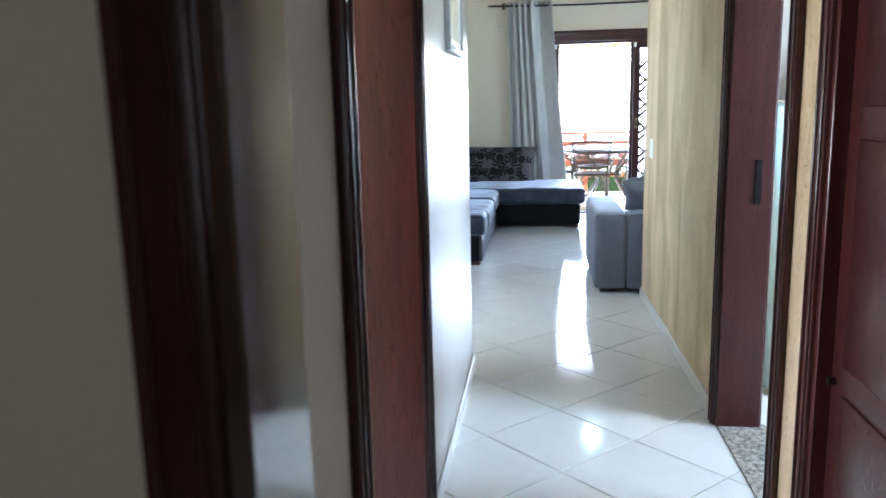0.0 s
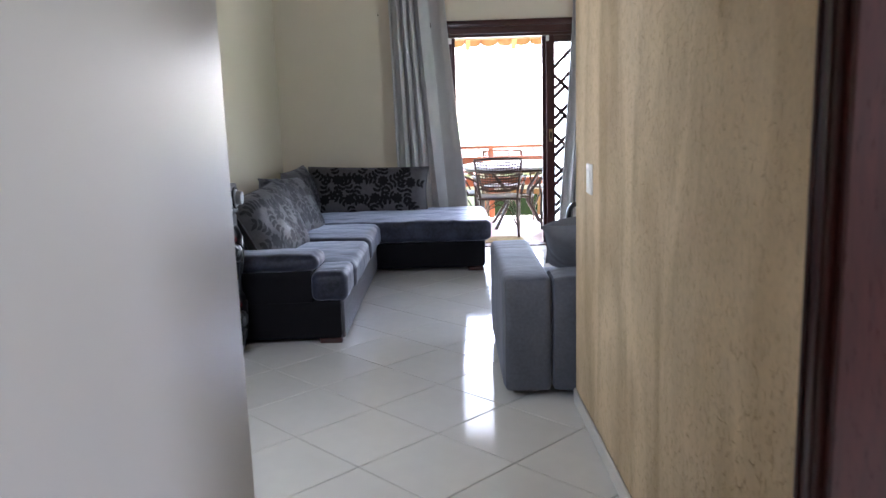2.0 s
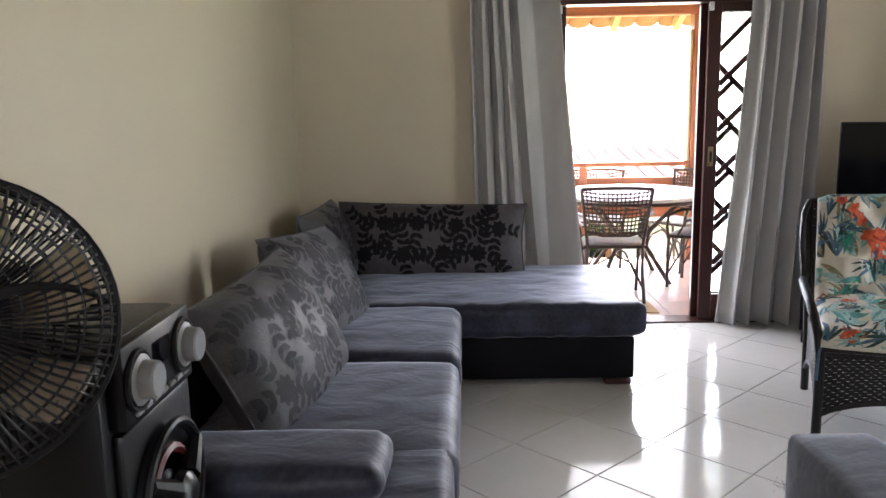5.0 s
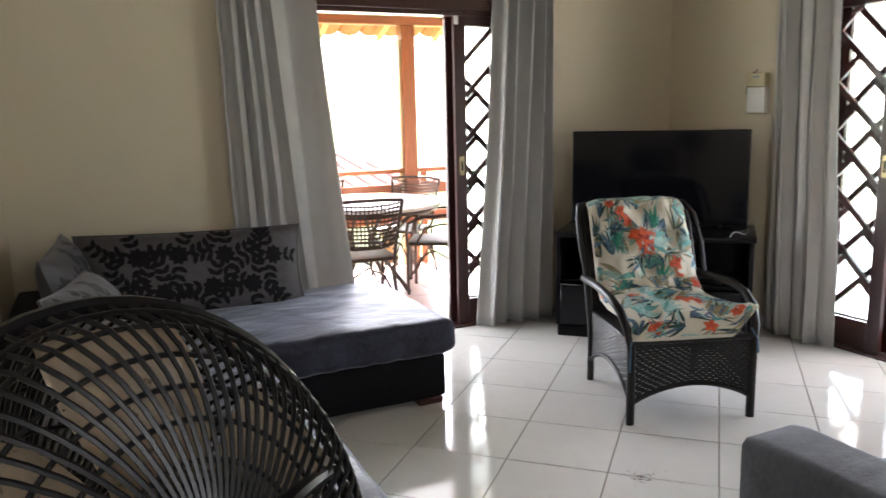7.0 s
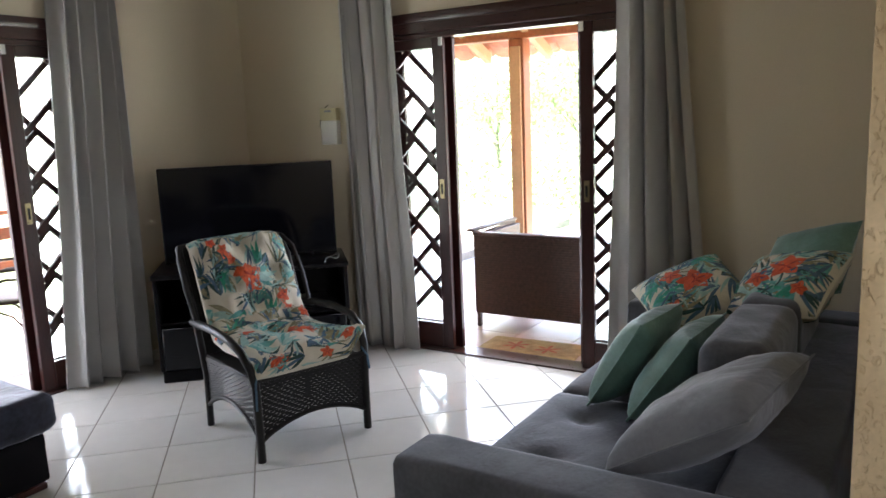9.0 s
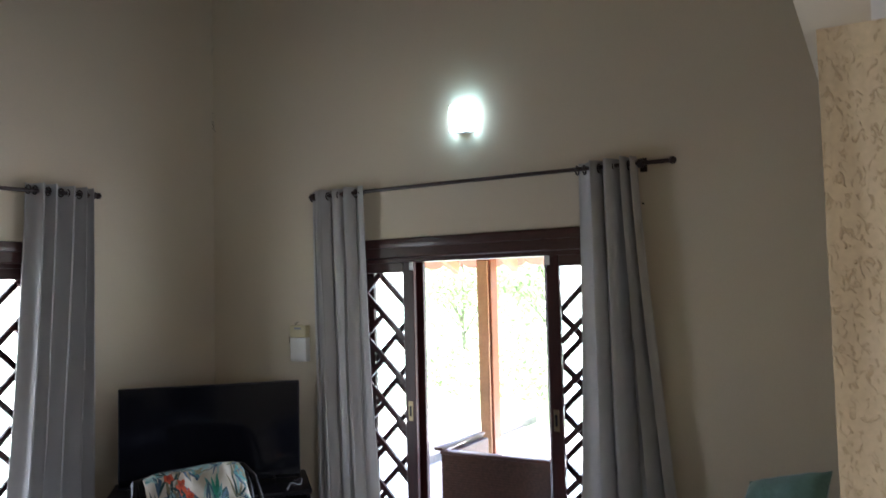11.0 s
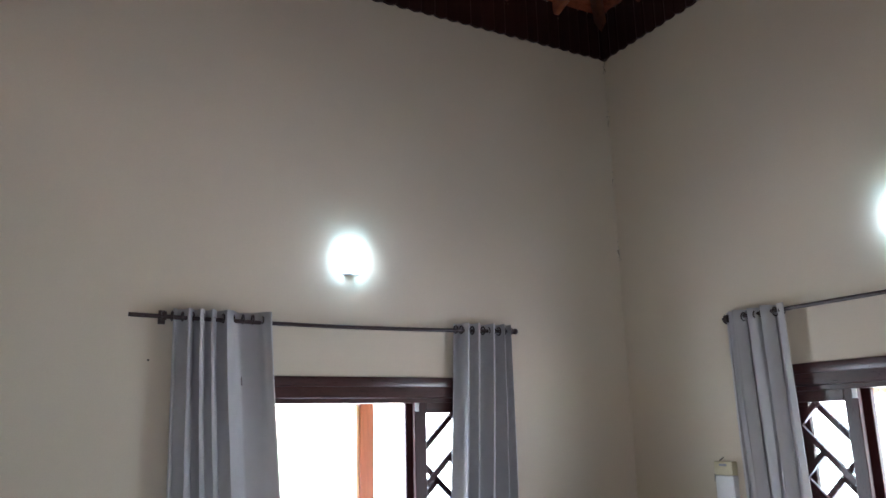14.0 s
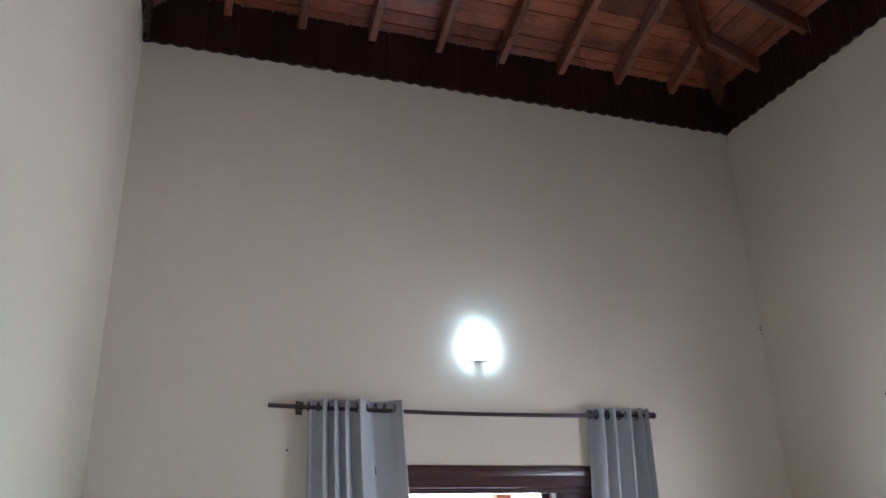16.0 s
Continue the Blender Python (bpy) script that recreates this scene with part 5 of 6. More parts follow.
part("neck", tubes([[(0, 0.09, HZ - 0.04), (0, 0.06, HZ - 0.14), (0, 0.025, HZ - 0.24)]], [0.022, 0.028, 0.022], 12), M_BLACK, fan)
part("control_box", bbox(-0.035, 0.035, -0.02, 0.06, HZ - 0.38, HZ - 0.22, 0.012, 2), M_BLACK, fan)
part("chrome_pole", tubes([[(0, 0.02, 0.42), (0, 0.02, HZ - 0.34)]], 0.0125, 14), M_CHROME, fan, "chrome telescopic pole")
part("lower_pole", tubes([[(0, 0.02, 0.02), (0, 0.02, 0.46)]], 0.019, 14), M_BLACK, fan)
part("height_collar", tubes([[(0, 0.02, 0.45), (0, 0.02, 0.49)]], 0.025, 14), M_BLACK, fan)
part("base_ring", tubes([[(0.2 * math.cos(t), 0.02 + 0.2 * math.sin(t), 0.021) for t in np.linspace(0, 2 * math.pi, 41)[:-1]]], 0.02, 8, True), M_BLACK, fan)
part("base_spoke", bbox(-0.195, 0.195, -0.005, 0.045, 0.005, 0.028, 0.006, 1), M_BLACK, fan)

# soil crumbs on the tiles
rnd = random.Random(5)
bm = bmesh.new()
for i in range(130):
    r, a = abs(rnd.gauss(0, 0.032)), rnd.uniform(0, 6.28)
    s = rnd.uniform(0.0008, 0.0022)
    bmesh.ops.create_icosphere(bm, subdivisions=1, radius=s, matrix=Matrix.Translation((0.59 + r * math.cos(a) * 1.2, 5.90 + r * math.sin(a), s * 0.6)))
tagged(part("soil_crumbs", bm, M_DIRT, None), "scattered brown soil crumbs on the tiles", "dirt", kind="stuff")


# ---- corridor ----
def hinged_frame(name, label, m, w, h, depth=0.17, wood=None):
    """Door lining in an opening w wide: local x runs along the wall, y through it."""
    d = tagged(new(name), label, "door frame", kind="structure")
    d.matrix_world = m
    for x0, x1 in ((-w / 2, -w / 2 + 0.035), (w / 2 - 0.035, w / 2)):
        part("jamb", bbox(x0, x1, -0.012, depth, 0, h, 0.004, 1), wood or M_WOOD_OLD, d)
    part("head", bbox(-w / 2 + 0.035, w / 2 - 0.035, -0.012, depth, h - 0.035, h, 0.004, 1), M_WOODH, d)
    for y0, y1 in ((-0.024, -0.0005), (depth - 0.012, depth + 0.012)):
        for x0, x1 in ((-w / 2 - 0.065, -w / 2 + 0.012), (w / 2 - 0.012, w / 2 + 0.065)):
            c = part("casing", bbox(x0, x1, y0, y1, 0, h + 0.05, 0.006, 2), M_WOOD, d)
            part("bead", bbox(x0 + 0.012, x0 + 0.022, y0 - 0.006, y0 + 0.002, 0, h + 0.03, 0.003, 1), M_WOOD, c)
            part("bead", bbox(x1 - 0.022, x1 - 0.012, y0 - 0.006, y0 + 0.002, 0, h + 0.03, 0.003, 1), M_WOOD, c)
        part("head_casing", bbox(-w / 2 + 0.012, w / 2 - 0.012, y0, y1, h - 0.012, h + 0.05, 0.006, 2), M_WOODH, d)
    return d


f1 = hinged_frame("door_frame_1", "dark red wooden frame of the bedroom doorway", pose(CR, (W1[0] + W1[1]) / 2, 0, 0, 0, -90), W1[1] - W1[0], 2.12)
part("strike_plate", bbox(-0.365, -0.358, 0.10, 0.125, 0.98, 1.16, 0.001, 1), M_BLACK, f1, "blackened strike plate")
f2 = hinged_frame("door_frame_2", "dark red wooden frame round a closed corridor door", pose(CR, (W2[0] + W2[1]) / 2, 0, 0, 0, -90), W2[1] - W2[0], 2.12)
f3 = hinged_frame("door_frame_3", "scuffed dark wooden frame of the left doorway", pose(CL, (D0 + D1) / 2, 0, 0, 0, 90), D1 - D0, 2.12, 0.225)
part("hinge_leaf", bbox(0.3535, 0.3565, 0.185, 0.208, 1.01, 1.09, 0.001, 1), M_CHROME, f3, "steel butt hinge")
# added dark strip that blocks the bright gap between jamb and open door
part("gap_cover_strip", bbox(0.372, 0.46, 0.2375, 0.259, 0, 2.1, 0.003, 1), M_WOOD, f3)
part("hinge_pin", tubes([[(0.352, 0.212, 1.0), (0.352, 0.212, 1.10)]], 0.006, 8), M_GREYPL, f3)
f4 = hinged_frame("door_frame_4", "dark wooden frame of the doorway at the corridor's start", pose(-0.0245, -1.156, 0), 0.949, 2.12, 0.16, M_VARNISH)

ld = tagged(new("door_3"), "closed dark red panelled corridor door", "door", kind="structure")
ld.matrix_world = pose(CR + 0.03, (W2[0] + W2[1]) / 2, 0, 0, 0, -90)
part("slab", bbox(-0.373, 0.373, 0.0, 0.035, 0.01, 2.08, 0.003, 1), M_WOOD, ld)
for z0, z1 in ((0.15, 0.62), (0.70, 1.30), (1.38, 1.98)):
    part("panel", bbox(-0.29, 0.29, -0.008, 0.002, z0, z1, 0.007, 2), M_WOOD, ld)
part("latch_knob", tubes([[(-0.345, 0.0, 0.64), (-0.345, -0.02, 0.64)]], 0.012, 10), M_BLACK, ld)

lo = tagged(new("door_4"), "golden-edged wooden door standing open into the left room", "door", kind="structure")
lo.matrix_world = pose(CL - 0.263, D1 - 0.014, 0, 0, 0, 176)
part("slab", bbox(0.0, 0.74, 0.0, 0.035, 0.01, 2.08, 0.003, 1), M_WOOD_GOLD, lo)
part("handle", tubes([[(0.68, 0.035, 1.0), (0.68, 0.08, 1.0), (0.58, 0.085, 1.0)]], 0.009, 8), M_CHROME, lo)

pic = thing("framed_picture", "small painting in a stepped silver frame", "picture", pose(CL, 1.475, 1.815, 0, 0, 90))
pw, ph = 0.245, 0.20
part("canvas", bbox(-pw + 0.05, pw - 0.05, -0.012, -0.006, -ph + 0.05, ph - 0.05), M_PICT, pic, "faded ochre painting", smooth=False)
for o, dpt, wd in ((0.0, 0.026, 0.03), (0.028, 0.018, 0.026)):
    for nm, b in (("frame_side", (-pw + o, -pw + o + wd, -dpt, -0.001, -ph + o, ph - o)), ("frame_side", (pw - o - wd, pw - o, -dpt, -0.001, -ph + o, ph - o)), ("frame_rail", (-pw + o + wd, pw - o - wd, -dpt, -0.001, -ph + o, -ph + o + wd)), ("frame_rail", (-pw + o + wd, pw - o - wd, -dpt, -0.001, ph - o - wd, ph - o))):
        part(nm, bbox(*b, 0.005, 2), M_SILVER if o == 0 else M_WHITEPL, pic)

sw = thing("light_switch", "white double light switch plate on the plaster", "light switch", pose(CR - 0.0305, 3.49, 1.095, 0, 0, -90.9))
part("plate", bbox(-0.058, 0.058, -0.009, 0, -0.062, 0.062, 0.004, 2), M_WHITEPL, sw)
part("rocker", bbox(-0.036, 0.036, -0.0125, -0.0085, 0.003, 0.036, 0.002, 1), M_WHITEPL, sw)
part("rocker", bbox(-0.036, 0.036, -0.0125, -0.0085, -0.036, -0.003, 0.002, 1), M_WHITEPL, sw)

# ---- bedroom seen through the doorway ----
mt = thing("mattress", "pale blue covered mattress standing on its edge", "mattress", pose(0.98, 1.86, 0, 0, -3, 4))
part("cover", soft(-0.10, 0.12, -0.02, 0.90, 0.0, 1.385, 0.045, 20, 0.0, 0.006, 61), M_MATTRESS, mt)
part("piping", tubes([[(0.0, -0.022, 0.03), (-0.01, -0.024, 0.7), (-0.02, -0.022, 1.32), (-0.03, 0.02, 1.392), (-0.03, 0.8, 1.392)]], 0.006, 6), M_PIPING, mt, "white piping")
mc = thing("cream_cushion", "plump cream mattress bolster on the stack", "mattress", pose(1.36, 1.95, 0))
part("cover", soft(-0.13, 0.33, -0.06, 0.75, 0.78, 1.55, 0.06, 18, 0.02, 0.008, 63), M_MATTR_CR, mc)
part("piping", tubes([[(-0.10, -0.07, 1.53), (0.30, -0.07, 1.54), (0.33, -0.07, 0.85)]], 0.006, 6), M_PIPING, mc)
mb = thing("brown_mattress", "dark brown quilted mattress with white piping", "mattress", pose(1.38, 1.92, 0))
part("body", soft(-0.10, 0.6, -0.1, 0.80, 0.0, 0.79, 0.05, 18, 0.0, 0.006, 64), M_MATTR_BR, mb)
part("piping", tubes([[(-0.10, -0.11, 0.77), (0.1, -0.11, 0.76), (0.55, -0.11, 0.3)]], 0.008, 6), M_PIPING, mb)
lg = thing("driftwood", "dry twisted driftwood lying on the cream bolster", "wood", pose(1.30, 2.0, 1.555))
for i in range(5):
    rr = random.Random(i)
    part("branch", tubes([[(-0.12 + 0.06 * k, 0.03 * math.sin(k + i) - 0.05 + 0.02 * i, 0.03 + 0.018 * i + 0.02 * rr.random()) for k in range(6)]], [0.022, 0.03, 0.034, 0.03, 0.026, 0.016], 8), M_LOG, lg)


# ---- veranda ----
structure("veranda_floor", [(-6, 9.5, YF + 0.16, 10.75, -0.12, -0.010), (XR + 0.16, 4.75, -3, YF + 0.16, -0.12, -0.010)], M_GROUT, "tiled veranda floor bed", "floor")
bm = bmesh.new()
strip = [(-300, -0.35), (11.2, -0.35), (13.0, -0.7), (16.5, -2.0), (19.5, -2.3), (300, -2.3)]
rows_g = [[bm.verts.new((x, y, z)) for x in np.linspace(-300, 300, 13)] for y, z in strip]
for r0, r1 in zip(rows_g, rows_g[1:]):
    for i in range(12):
        bm.faces.new((r0[i], r0[i + 1], r1[i + 1], r1[i]))
tagged(new("ground", mesh_of("ground", bm, M_GRASS)), "sunlit lawn falling away to the horizon", "ground", kind="structure")
structure("garden_path", [(4.75, 9.0, -4, 10.75, -0.35, -0.10)], mat("pale_concrete", (0.55, 0.53, 0.5), 0.8, vary=0.08, scale=2, bump=0.15), "pale concrete terrace beside the veranda", "pavement")


def post(x, y, label):
    p = thing("veranda_post", label, "post", pose(x, y, -0.01), "veranda posts")
    part("shaft", bbox(-0.07, 0.07, -0.07, 0.07, 0.0, 2.335 if y > 10 else 2.27, 0.008, 1), M_PINE, p)
    # batten of the dining post; on side posts it paints the sunlit side
    part("lit_edge_strip", bbox(-0.095, -0.072, -0.05, 0.05, 0.0, 2.2, 0.004, 1), M_YELLOW, p, "pale batten, also standing for the post's sunlit side")
    return p


for x, y in ((1.585, 10.62), (-1.9, 10.62), (4.62, 10.62), (4.62, 6.79), (4.62, 3.2)):
    post(x, y, "orange varnished veranda post beside the railing" if y > 10 else "orange varnished veranda post by the lawn")


def beam(name, pts, w, h, material, label):
    (x0, y0), (x1, y1), z = pts
    b = tagged(part(name, bbox(min(x0, x1) - w / 2, max(x0, x1) + w / 2, min(y0, y1) - w / 2, max(y0, y1) + w / 2, z, z + h, 0.008, 1), material, None), label, "beam", "veranda beams")
    return b


beam("eave_beam", ((-6, 10.62), (4.62, 10.62), 2.325), 0.12, 0.12, M_PINEH, "orange wooden beam along the veranda edge")
beam("eave_beam", ((4.62, -3), (4.62, 10.4), 2.255), 0.12, 0.12, M_PINEH, "orange wooden beam over the side veranda")


def veranda_roof(name, m, length, run, label):
    """Lean-to roof with rafters, boards and rows of curved clay tiles; local x along the eave, y outwards."""
    r = thing(name, label, "roof", m, "veranda roofs")
    drop = 0.43
    bm = bmesh.new()
    vs = [bm.verts.new(v) for v in ((-length / 2, 0, 0.0), (length / 2, 0, 0.0), (length / 2, 1, -drop), (-length / 2, 1, -drop))]
    for v in vs:
        v.co = Vector((v.co.x, v.co.y * run, v.co.z * run + 0.03))
    bm.faces.new(vs)
    bd = part("boarding", bm, M_PINEH, r, smooth=False)
    bd.modifiers.new("thickness", "SOLIDIFY").thickness = 0.02
    x = -length / 2 + 0.2
    while x < length / 2:
        bm = bmesh.new()
        box(bm, x - 0.03, x + 0.03, 0, run + 0.05, -0.10, 0.0)
        for v in bm.verts:
            v.co.z -= drop * v.co.y
        part("rafter", bm, M_YELLOW, r, "pale wooden rafter", smooth=False)
        x += 0.62
    bm = bmesh.new()
    x, k = -length / 2, 0
    while x < length / 2:
        g = []
        for j in range(2):
            yy = (run - 0.35) if j == 0 else run + 0.16
            g.append([bm.verts.new((x + 0.11 + 0.115 * math.cos(a), yy, 0.05 - drop * yy + 0.05 * math.sin(a))) for a in np.linspace(math.pi, 2 * math.pi, 7)])
        for i in range(6):
            bm.faces.new((g[0][i], g[0][i + 1], g[1][i + 1], g[1][i]))
        x += 0.225
        k += 1
    t = part("eave_tiles", bm, M_CLAY, r, "scalloped clay eave tiles", smooth=True)
    t.modifiers.new("thickness", "SOLIDIFY").thickness = 0.014
    return r


veranda_roof("veranda_roof", pose(1.7, YF + 0.15, 3.475), 12, 2.62, "clay-tiled lean-to roof on wooden rafters over the dining veranda")
veranda_roof("veranda_roof", pose(XR + 0.15, 3.5, 3.10, 0, 0, -90), 13, 2.05, "clay-tiled lean-to roof on wooden rafters over the side veranda")

rl = thing("veranda_railing", "orange wooden railing with horizontal boards", "railing", pose(0, 0, 0))
part("top_rail", bbox(-6, 4.55, 10.56, 10.68, 0.92, 0.965, 0.008, 1), M_PINEH, rl)
for z in (0.70, 0.42):
    part("board", bbox(-6, 4.55, 10.60, 10.63, z, z + 0.11, 0.005, 1), M_PINEH, rl)
for i in range(9):
    x = -5.6 + i * 1.22
    part("baluster", bbox(x - 0.035, x + 0.035, 10.575, 10.598, -0.01, 0.92, 0.004, 1), M_PINE, rl)


# round dining table
tb = thing("round_table", "round table with a pale polished top", "table", pose(0.78, 9.78, -0.01))
tp = lathe([(0.0, 0.735), (0.66, 0.735), (0.68, 0.742), (0.685, 0.755), (0.68, 0.768), (0.66, 0.772), (0.0, 0.772)], 56)
part("tabletop", tp, M_TABLETOP, tb)
part("top_rim", tubes([[(0.64 * math.cos(t), 0.64 * math.sin(t), 0.72) for t in np.linspace(0, 6.283, 41)[:-1]]], 0.016, 8, True), M_RATTAN, tb)
for k in range(4):
    a = math.pi / 4 + k * math.pi / 2
    part("leg", tubes([[(0.5 * math.cos(a), 0.5 * math.sin(a), 0.72), (0.2 * math.cos(a), 0.2 * math.sin(a), 0.45), (0.18 * math.cos(a), 0.18 * math.sin(a), 0.3), (0.42 * math.cos(a), 0.42 * math.sin(a), 0.0)]], 0.02, 8), M_RATTAN, tb)
part("hub_ring", tubes([[(0.19 * math.cos(t), 0.19 * math.sin(t), 0.38) for t in np.linspace(0, 6.283, 25)[:-1]]], 0.012, 8, True), M_RATTAN, tb)


def dining_chair(m, label):
    """Rattan armchair: local -y is the back; the seat looks along +y."""
    c = thing("rattan_chair", label, "chair", m, "rattan chairs round the table")
    for sx in (-1, 1):
        part("front_leg", tubes([[(sx * 0.21, 0.22, 0), (sx * 0.22, 0.22, 0.25), (sx * 0.225, 0.21, 0.44)]], 0.0135, 8), M_RATTAN, c)
        part("back_leg", tubes([[(sx * 0.22, -0.27, 0), (sx * 0.205, -0.22, 0.25), (sx * 0.205, -0.21, 0.44), (sx * 0.235, -0.25, 0.70), (sx * 0.26, -0.29, 0.885)]], 0.0135, 8), M_RATTAN, c)
        part("arm", tubes([[(sx * 0.235, -0.245, 0.68), (sx * 0.29, -0.10, 0.685), (sx * 0.305, 0.08, 0.675), (sx * 0.285, 0.20, 0.62), (sx * 0.25, 0.22, 0.52), (sx * 0.228, 0.215, 0.42)]], 0.0135, 8), M_RATTAN, c, "bowed rattan arm")
        part("inner_arm", tubes([[(sx * 0.24, -0.235, 0.60), (sx * 0.275, -0.08, 0.615), (sx * 0.28, 0.06, 0.58), (sx * 0.25, 0.13, 0.46)]], 0.010, 8), M_RATTAN, c)
        part("side_brace", tubes([[(sx * 0.213, -0.24, 0.12), (sx * 0.215, -0.10, 0.33), (sx * 0.216, 0.0, 0.385), (sx * 0.216, 0.10, 0.33), (sx * 0.212, 0.22, 0.12)]], 0.009, 6), M_RATTAN, c)
    for y in (0.22, -0.235):
        part("arch_brace", tubes([[(-0.212, y, 0.12), (-0.12, y, 0.32), (0, y, 0.385), (0.12, y, 0.32), (0.212, y, 0.12)]], 0.009, 6), M_RATTAN, c)
    part("seat", soft(-0.225, 0.225, -0.21, 0.225, 0.425, 0.462, 0.017, 10, 0.004, 0.001, 3), M_SEAT, c, "grey woven seat")
    part("seat_rim", tubes([[(-0.228, -0.21, 0.44), (-0.228, 0.22, 0.44), (0.228, 0.22, 0.44), (0.228, -0.21, 0.44)]], 0.013, 8, True), M_RATTAN, c)
    part("top_rail", tubes([[(-0.26, -0.29, 0.885), (-0.13, -0.315, 0.895), (0.13, -0.315, 0.895), (0.26, -0.29, 0.885)]], 0.013, 8), M_RATTAN, c)
    part("lower_rail", tubes([[(-0.212, -0.222, 0.56), (-0.1, -0.235, 0.53), (0.1, -0.235, 0.53), (0.212, -0.222, 0.56)]], 0.011, 8), M_RATTAN, c)
    bm = bmesh.new()
    hw = lambda v: 0.212 + 0.046 * v
    for i in range(17):
        u = -1 + 2 * i / 16
        tube(bm, [(u * hw(v), -0.228 - 0.06 * v - 0.025 * (1 - u * u), 0.55 - 0.02 * (1 - u * u) + 0.335 * v) for v in (0, 0.5, 1)], 0.0052, 5)
    for j in range(11):
        v = 0.05 + 0.9 * j / 10
        tube(bm, [(u * hw(v), -0.232 - 0.06 * v - 0.025 * (1 - u * u), 0.55 - 0.02 * (1 - u * u) + 0.335 * v) for u in (-1, -0.5, 0, 0.5, 1)], 0.006, 5)
    tagged(part("cane_back", bm, M_RATTAN, c, "open woven cane back"), kind="stuff")
    return c


first = dining_chair(pose(0.51, 9.08, -0.01, 0, 0, -6), "brown rattan chair with a grey woven seat, back to the door")
for m, lb in ((pose(1.32, 9.44, -0.01, 0, 0, 58), "brown rattan chair with a grey woven seat beside the table"), (pose(1.32, 10.22, -0.01, 0, 0, 128), "brown rattan chair at the table by the railing"), (pose(0.62, 10.45, -0.01, 0, 0, 172), "brown rattan chair at the table's far side"), (pose(0.05, 9.62, -0.01, 0, 0, -95), "brown rattan chair beside the curtain end of the table")):
    tagged(copy_thing(first, m), lb)

# wicker bench with its back to the side door
wk = thing("wicker_bench", "brown woven wicker bench seen from behind", "bench", pose(3.46, 5.95, -0.01, 0, 0, -90))
W = 0.68
bm = bmesh.new()
weave(bm, lambda u, v: Vector((-W + 2 * W * u, 0, 0.12 + 0.61 * v)), 70, 34, 0.004, 0.01)
tagged(part("back_panel", bm, M_WICKER_BR, wk, "woven brown wicker back"), kind="stuff")
part("back_core", bbox(-W, W, 0.008, 0.05, 0.125, 0.725, 0.006, 1), M_WICKER_BR, wk)
part("top_edge", bbox(-W - 0.01, W + 0.01, -0.012, 0.07, 0.725, 0.75, 0.008, 2), M_WICKER_BR, wk)
part("seat", bbox(-W, W, 0.05, 0.68, 0.28, 0.40, 0.01, 2), M_WICKER_BR, wk)
part("seat_cushion", soft(-W + 0.08, W - 0.08, 0.07, 0.66, 0.40, 0.50, 0.03, 10, 0.01, 0.003, 2), M_GREYL, wk)
for sx in (-1, 1):
    bm = bmesh.new()
    weave(bm, lambda u, v: Vector((sx * W, 0.0 + 0.70 * u, 0.12 + (0.61 + 0.03 * u) * v)), 30, 34, 0.004, 0.01)
    tagged(part("arm_panel", bm, M_WICKER_BR, wk, "woven wicker arm side"), kind="stuff")
    part("arm_core", bbox(sx * W - 0.05 if sx > 0 else -W + 0.004, sx * W - 0.004 if sx > 0 else -W + 0.05, 0.05, 0.69, 0.125, 0.73, 0.006, 1), M_WICKER_BR, wk)
    part("arm_top", bbox(sx * W - 0.06, sx * W + 0.012, -0.01, 0.71, 0.75, 0.772, 0.008, 2), M_WICKER_BR, wk)
    for y in (0.03, 0.66):
        part("leg", bbox(sx * W - 0.03 if sx > 0 else -W, sx * W if sx > 0 else -W + 0.03, y - 0.02, y + 0.02, 0, 0.13, 0.004, 1), M_WICKER_BR, wk)

dm = thing("door_mat", "straw-coloured door mat with a faded orange flower", "door mat", pose(3.09, 5.98, -0.008, 0, 0, 3))
part("mat_body", soft(-0.2, 0.2, -0.36, 0.36, 0.0, 0.016, 0.006, 20, 0, 0.0015, 8), M_MAT, dm)
M_MOTIF = mat("faded_orange_pile", (0.6, 0.2, 0.1), 0.95, vary=0.2, scale=30, bump=0.4)
for cx, cy in ((0.02, 0.12), (0.0, -0.12)):
    bm = bmesh.new()
    ring = [bm.verts.new((cx + (0.055 + 0.045 * math.cos(6 * a)) * math.cos(a), cy + (0.055 + 0.045 * math.cos(6 * a)) * math.sin(a), 0.0185)) for a in np.linspace(0, 6.283, 49)[:-1]]
    mid = bm.verts.new((cx, cy, 0.0185))
    for p0, p1 in zip(ring, ring[1:] + ring[:1]):
        bm.faces.new((mid, p0, p1))
    part("flower_motif", bm, M_MOTIF, dm, "faded orange flower", smooth=False)
m2 = thing("door_mat", "small straw mat on the veranda before the far door", "door mat", pose(0.45, 8.72, -0.008))
part("mat_body", soft(-0.3, 0.3, -0.19, 0.19, 0.0, 0.015, 0.006, 16, 0, 0.0015, 9), M_MAT, m2)

# veranda tiles near the doors
vf = bpy.data.objects["veranda_floor"]
vt = mesh_of("veranda_tile", bbox(-0.217, 0.217, -0.217, 0.217, -0.008, 0.0, 0.002, 1), M_VFLOOR, False)
for i in range(18):
    for j in range(6):
        x, y = -1.6 + 0.44 * i, YF + 0.16 + 0.22 + 0.44 * j
        if y < 10.7 and x < 4.6:
            ob = new("veranda_tile", vt)
            ob.location = (x, y, -0.002)
            ob.parent = vf
for i in range(4):
    for j in range(11):
        x, y = XR + 0.16 + 0.22 + 0.44 * i, YF + 0.16 - 0.22 - 0.44 * j
        ob = new("veranda_tile", vt)
        ob.location = (x, y, -0.002)
        ob.parent = vf


